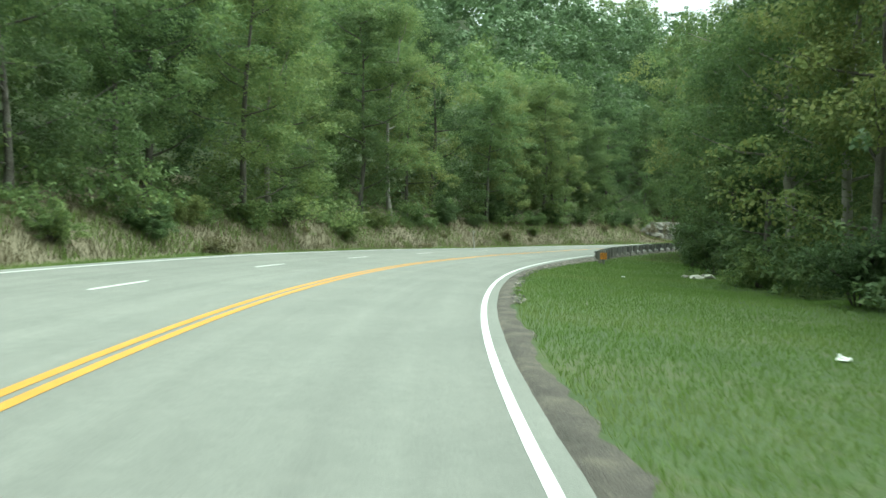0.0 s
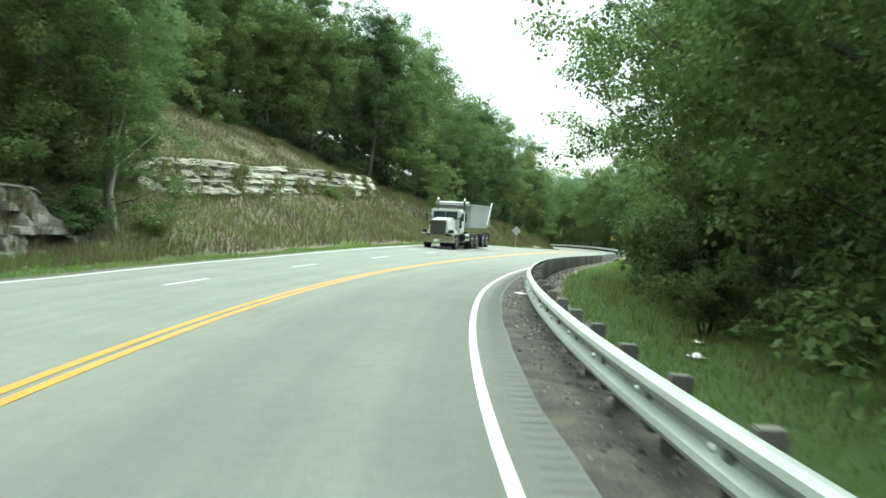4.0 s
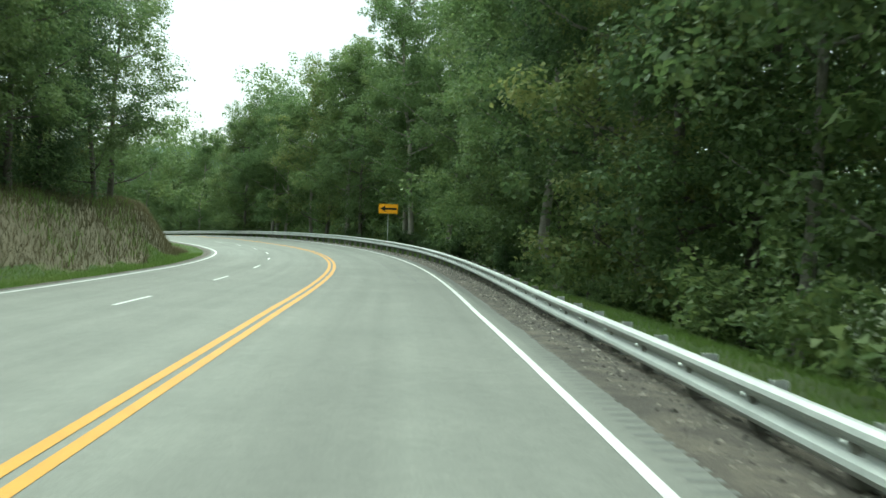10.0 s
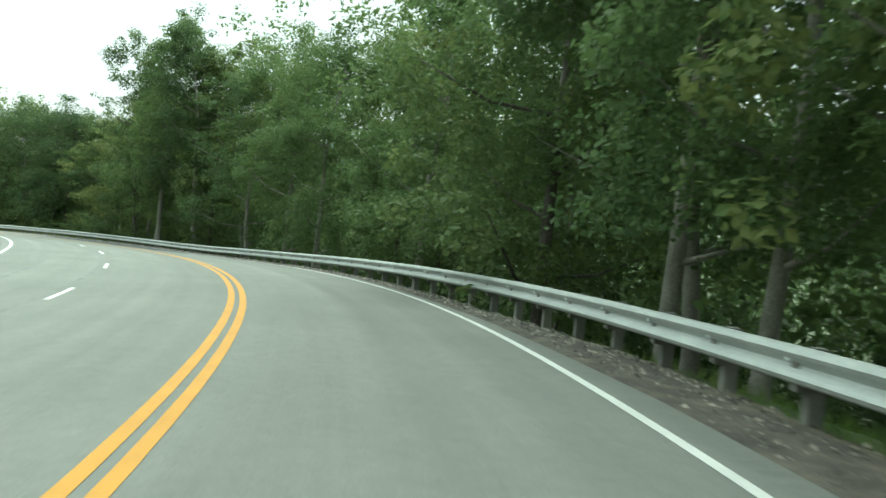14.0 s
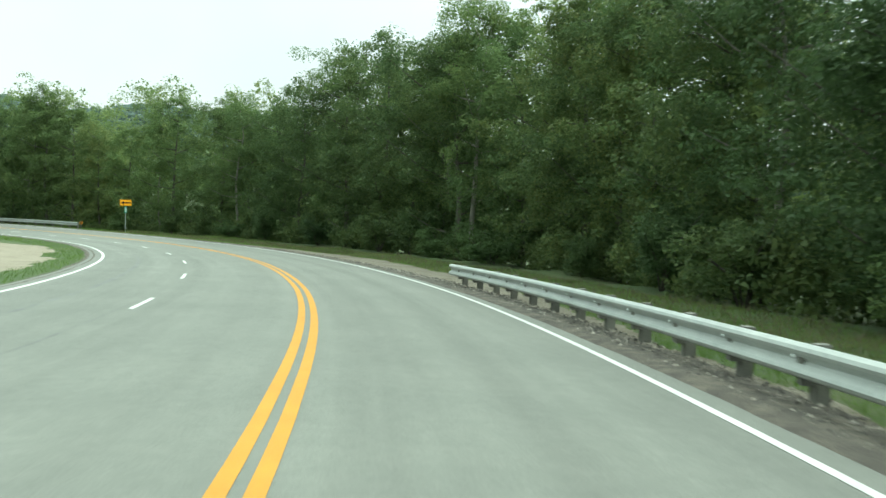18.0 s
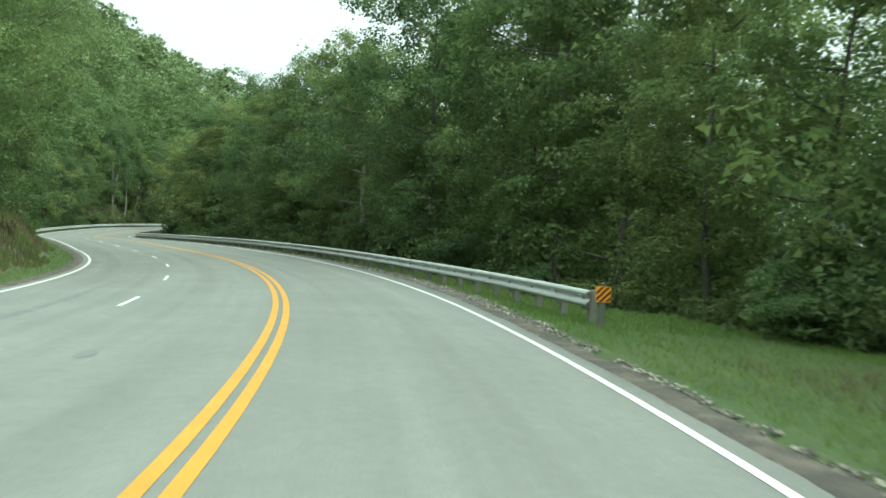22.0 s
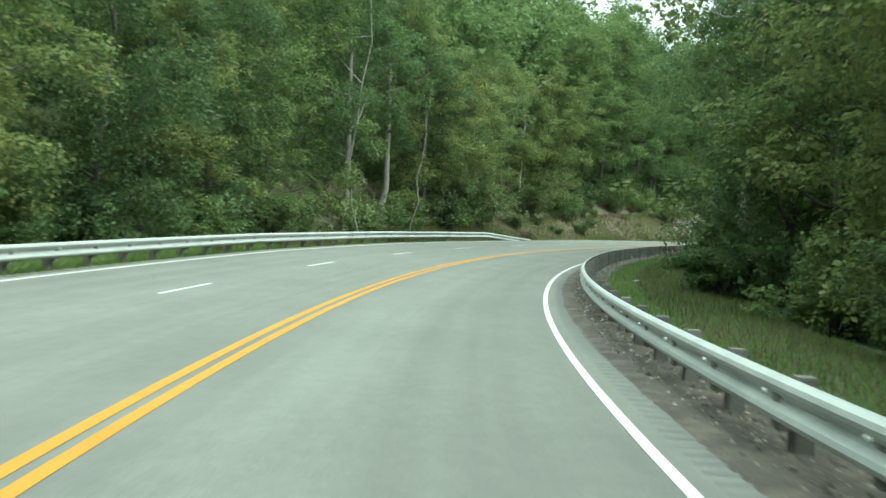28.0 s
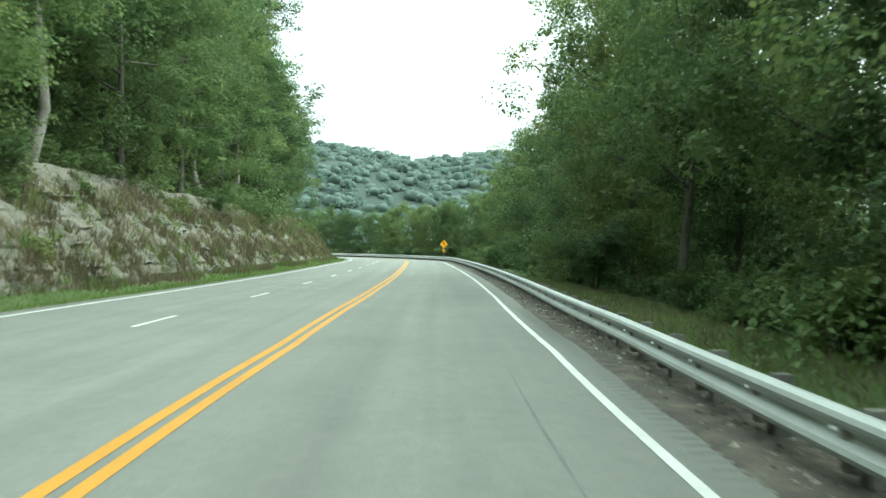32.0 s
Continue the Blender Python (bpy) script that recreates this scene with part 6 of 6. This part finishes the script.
def paint_smear(s, off, length, width, seed):
    """White paint dragged off the edge line by a wheel."""
    rng = np.random.default_rng(seed)
    ss = np.linspace(s - length / 2, s + length / 2, 9)
    t = np.linspace(-1, 1, 9)
    w = width * np.sqrt(np.clip(1 - t ** 2, 0.02, 1)) * rng.uniform(0.6, 1.1, 9)
    d = line_right(ss) + off + rng.normal(0, 0.02, 9)
    tagged(new("paint_smear", ribbon("paint_smear", ss, [(d + w / 2, 0 * ss + 0.009), (d - w / 2, 0 * ss + 0.009)], WHITE)), "smear of white paint beside the edge line", "road marking", kind="structure")


for k, row in enumerate(SMEARS):
    paint_smear(*row, 700 + k)


# ---- dump truck ----
PAINT = plain("white_truck_paint", (0.62, 0.63, 0.62), 0.3)
CHROME = plain("chrome", (0.62, 0.63, 0.64), 0.15, 1.0)
DUMP_GREY = material("dull_aluminium_body", ((0.34, 0.36, 0.36), (0.50, 0.52, 0.52)), 1.3, 0.5, 0.1, 20, 0.4)
RUBBER = plain("tyre_rubber", (0.02, 0.02, 0.02), 0.85)
DARK = plain("dark_chassis", (0.03, 0.03, 0.03), 0.6)
GLASS = plain("dark_window_glass", (0.03, 0.045, 0.05), 0.08)


def wheel(parent, x, y, r=0.52, w=0.30):
    out = 1 if x > 0 else -1
    tyre = part("tyre", rod((x - w / 2, y, r), (x + w / 2, y, r), r, None, 28), RUBBER, parent)
    rim = part("rim", rod((x + out * (w / 2 - 0.06), y, r), (x + out * (w / 2 + 0.012), y, r), r * 0.58, r * 0.5, 20), CHROME, tyre)
    return rim


def build_truck():
    t = tagged(new("dump_truck"), "white conventional-cab dump truck with a grey tipping body", "truck")
    bumper = box(2.5, 0.32, 0.46, (0, -0.15, 0.66), 0.07)
    for v in bumper.verts:
        v.co.y += 0.10 * (abs(v.co.x) / 1.25) ** 2
    part("bumper", bumper, CHROME, t)
    hood = box(1.42, 1.65, 0.98, (0, 0.85, 1.50), 0.10)
    for v in hood.verts:
        if v.co.z > 1.55:
            v.co.x *= 0.84
            v.co.z += 0.13 * (v.co.y - 0.2)
        v.co.x *= 1 + 0.10 * v.co.y
    part("hood", hood, PAINT, t)
    grille = part("grille", box(1.16, 0.10, 1.06, (0, 0.0, 1.42), 0.04), CHROME, t, "chrome radiator surround")
    part("grille_mesh", box(1.0, 0.04, 0.92, (0, -0.045, 1.42), 0.01), DARK, grille)
    for k in range(7):
        part("grille_bar", box(0.015, 0.02, 0.90, (-0.42 + 0.14 * k, -0.07, 1.42)), CHROME, grille)
    for s in (-1, 1):
        f = box(0.52, 1.35, 0.55, (s * 0.98, 0.72, 1.08), 0.2)
        for v in f.verts:
            if v.co.z > 1.1:
                v.co.z -= 0.22 * abs(v.co.y - 0.72) ** 1.5
        part("fender", f, PAINT, t)
        pod = part("headlight", box(0.40, 0.22, 0.26, (s * 0.92, 0.06, 1.20), 0.06), CHROME, t)
        part("lens", box(0.32, 0.03, 0.18, (s * 0.92, -0.06, 1.20), 0.02), GLASS, pod)
        mirror = part("mirror", box(0.10, 0.10, 0.60, (s * 1.42, 1.95, 2.15), 0.03), DARK, t)
        for z in (1.92, 2.40):
            part("mirror_arm", rod((s * 1.02, 2.0, z), (s * 1.40, 1.97, z), 0.014), CHROME, mirror)
        stack = part("exhaust_stack", rod((s * 0.98, 3.0, 1.1), (s * 0.98, 3.0, 3.35), 0.08), CHROME, t)
        part("stack_tip", rod((s * 0.98, 3.0, 3.35), (s * 0.98, 3.10, 3.55), 0.075, 0.07), CHROME, stack)
        part("air_cleaner", rod((s * 1.06, 1.65, 1.45), (s * 1.06, 1.65, 2.20), 0.15, None, 16), CHROME, t)
        part("fuel_tank", rod((s * 1.0, 2.5, 0.78), (s * 1.0, 3.7, 0.78), 0.32, None, 18), CHROME, t)
        part("step", box(0.30, 0.5, 0.05, (s * 1.08, 2.15, 0.55), 0.01), CHROME, t)
        door = part("door", box(0.03, 0.95, 1.45, (s * 1.055, 2.30, 1.85), 0.01), PAINT, t)
        part("side_window", box(0.03, 0.72, 0.55, (s * 1.065, 2.30, 2.22), 0.01), GLASS, door)
        part("tip_arm", box(0.08, 0.10, 2.2, (s * 1.30, 9.35, 2.55), 0.01, Matrix.Rotation(radians(-38), 4, "X")), SIGN_WHITE, t)
        pane = box(0.84, 0.03, 0.56, (0, 0, 0), 0.01, Matrix.Rotation(radians(-12), 4, "X"))
        bmesh.ops.translate(pane, vec=(s * 0.45, 1.66, 2.30), verts=pane.verts)
        part("windshield", pane, GLASS, t)
        part("mud_flap", box(0.6, 0.02, 0.7, (s * 0.92, 10.1, 0.75)), DARK, t)
    cab = box(2.1, 1.45, 1.72, (0, 2.37, 1.90), 0.12)
    for v in cab.verts:
        if v.co.z > 2.2 and v.co.y < 2.0:
            v.co.y += 0.14
    part("cab", cab, PAINT, t)
    visor = part("roof_visor", box(1.98, 0.26, 0.10, (0, 1.62, 2.68), 0.03), PAINT, t)
    for k in range(5):
        part("marker_lamp", box(0.12, 0.08, 0.07, (-0.8 + 0.4 * k, 1.66, 2.78), 0.02), SIGN_WHITE, visor)
    part("chassis", box(0.9, 9.6, 0.3, (0, 5.6, 0.85), 0.02), DARK, t)
    body = box(2.5, 6.2, 1.62, (0, 7.0, 2.28), 0.05)
    for v in body.verts:
        if v.co.z < 2.0:
            v.co.x *= 0.88
            if v.co.y > 8:
                v.co.y -= 0.35
    part("dump_body", body, DUMP_GREY, t)
    for s in (-1, 1):
        part("body_rim", box(0.12, 6.2, 0.14, (s * 1.24, 7.0, 3.12), 0.03), DUMP_GREY, t)
        for k in range(2):
            part("rib", box(0.06, 0.14, 1.5, (s * 1.22, 3.98 + k * 5.9, 2.32), 0.01), DUMP_GREY, t)
        wheel(t, s * 0.98, 0.95)
        for y in (5.0, 6.25, 8.2, 9.4):
            wheel(t, s * 0.92, y, 0.52, 0.55)
    part("cab_shield", box(2.45, 0.9, 0.08, (0, 3.6, 3.10), 0.02), DUMP_GREY, t)
    part("tarpaulin_roll", rod((-1.22, 3.45, 3.22), (1.22, 3.45, 3.22), 0.11, None, 14), DUMP_GREY, t)
    part("load_cover", box(2.3, 5.9, 0.05, (0, 7.0, 3.13), 0.01), DARK, t)
    part("number_plate", box(0.32, 0.02, 0.16, (0, -0.33, 0.58)), SIGN_WHITE, t)
    return t


truck = build_truck()
tx, ty, tz = place(TRUCK_S, line_left(TRUCK_S) - 1.9)
bank = math.degrees(math.atan(on_plan(TRUCK_S, TB)))
truck.matrix_world = pose(tx, ty, tz - 0.01, 0, 0, math.degrees(on_plan(TRUCK_S, HEAD)) - 90 + TRUCK_TURN) @ pose(0, 0, 0, 0, -bank, 0) @ Matrix.Scale(1.07, 4)
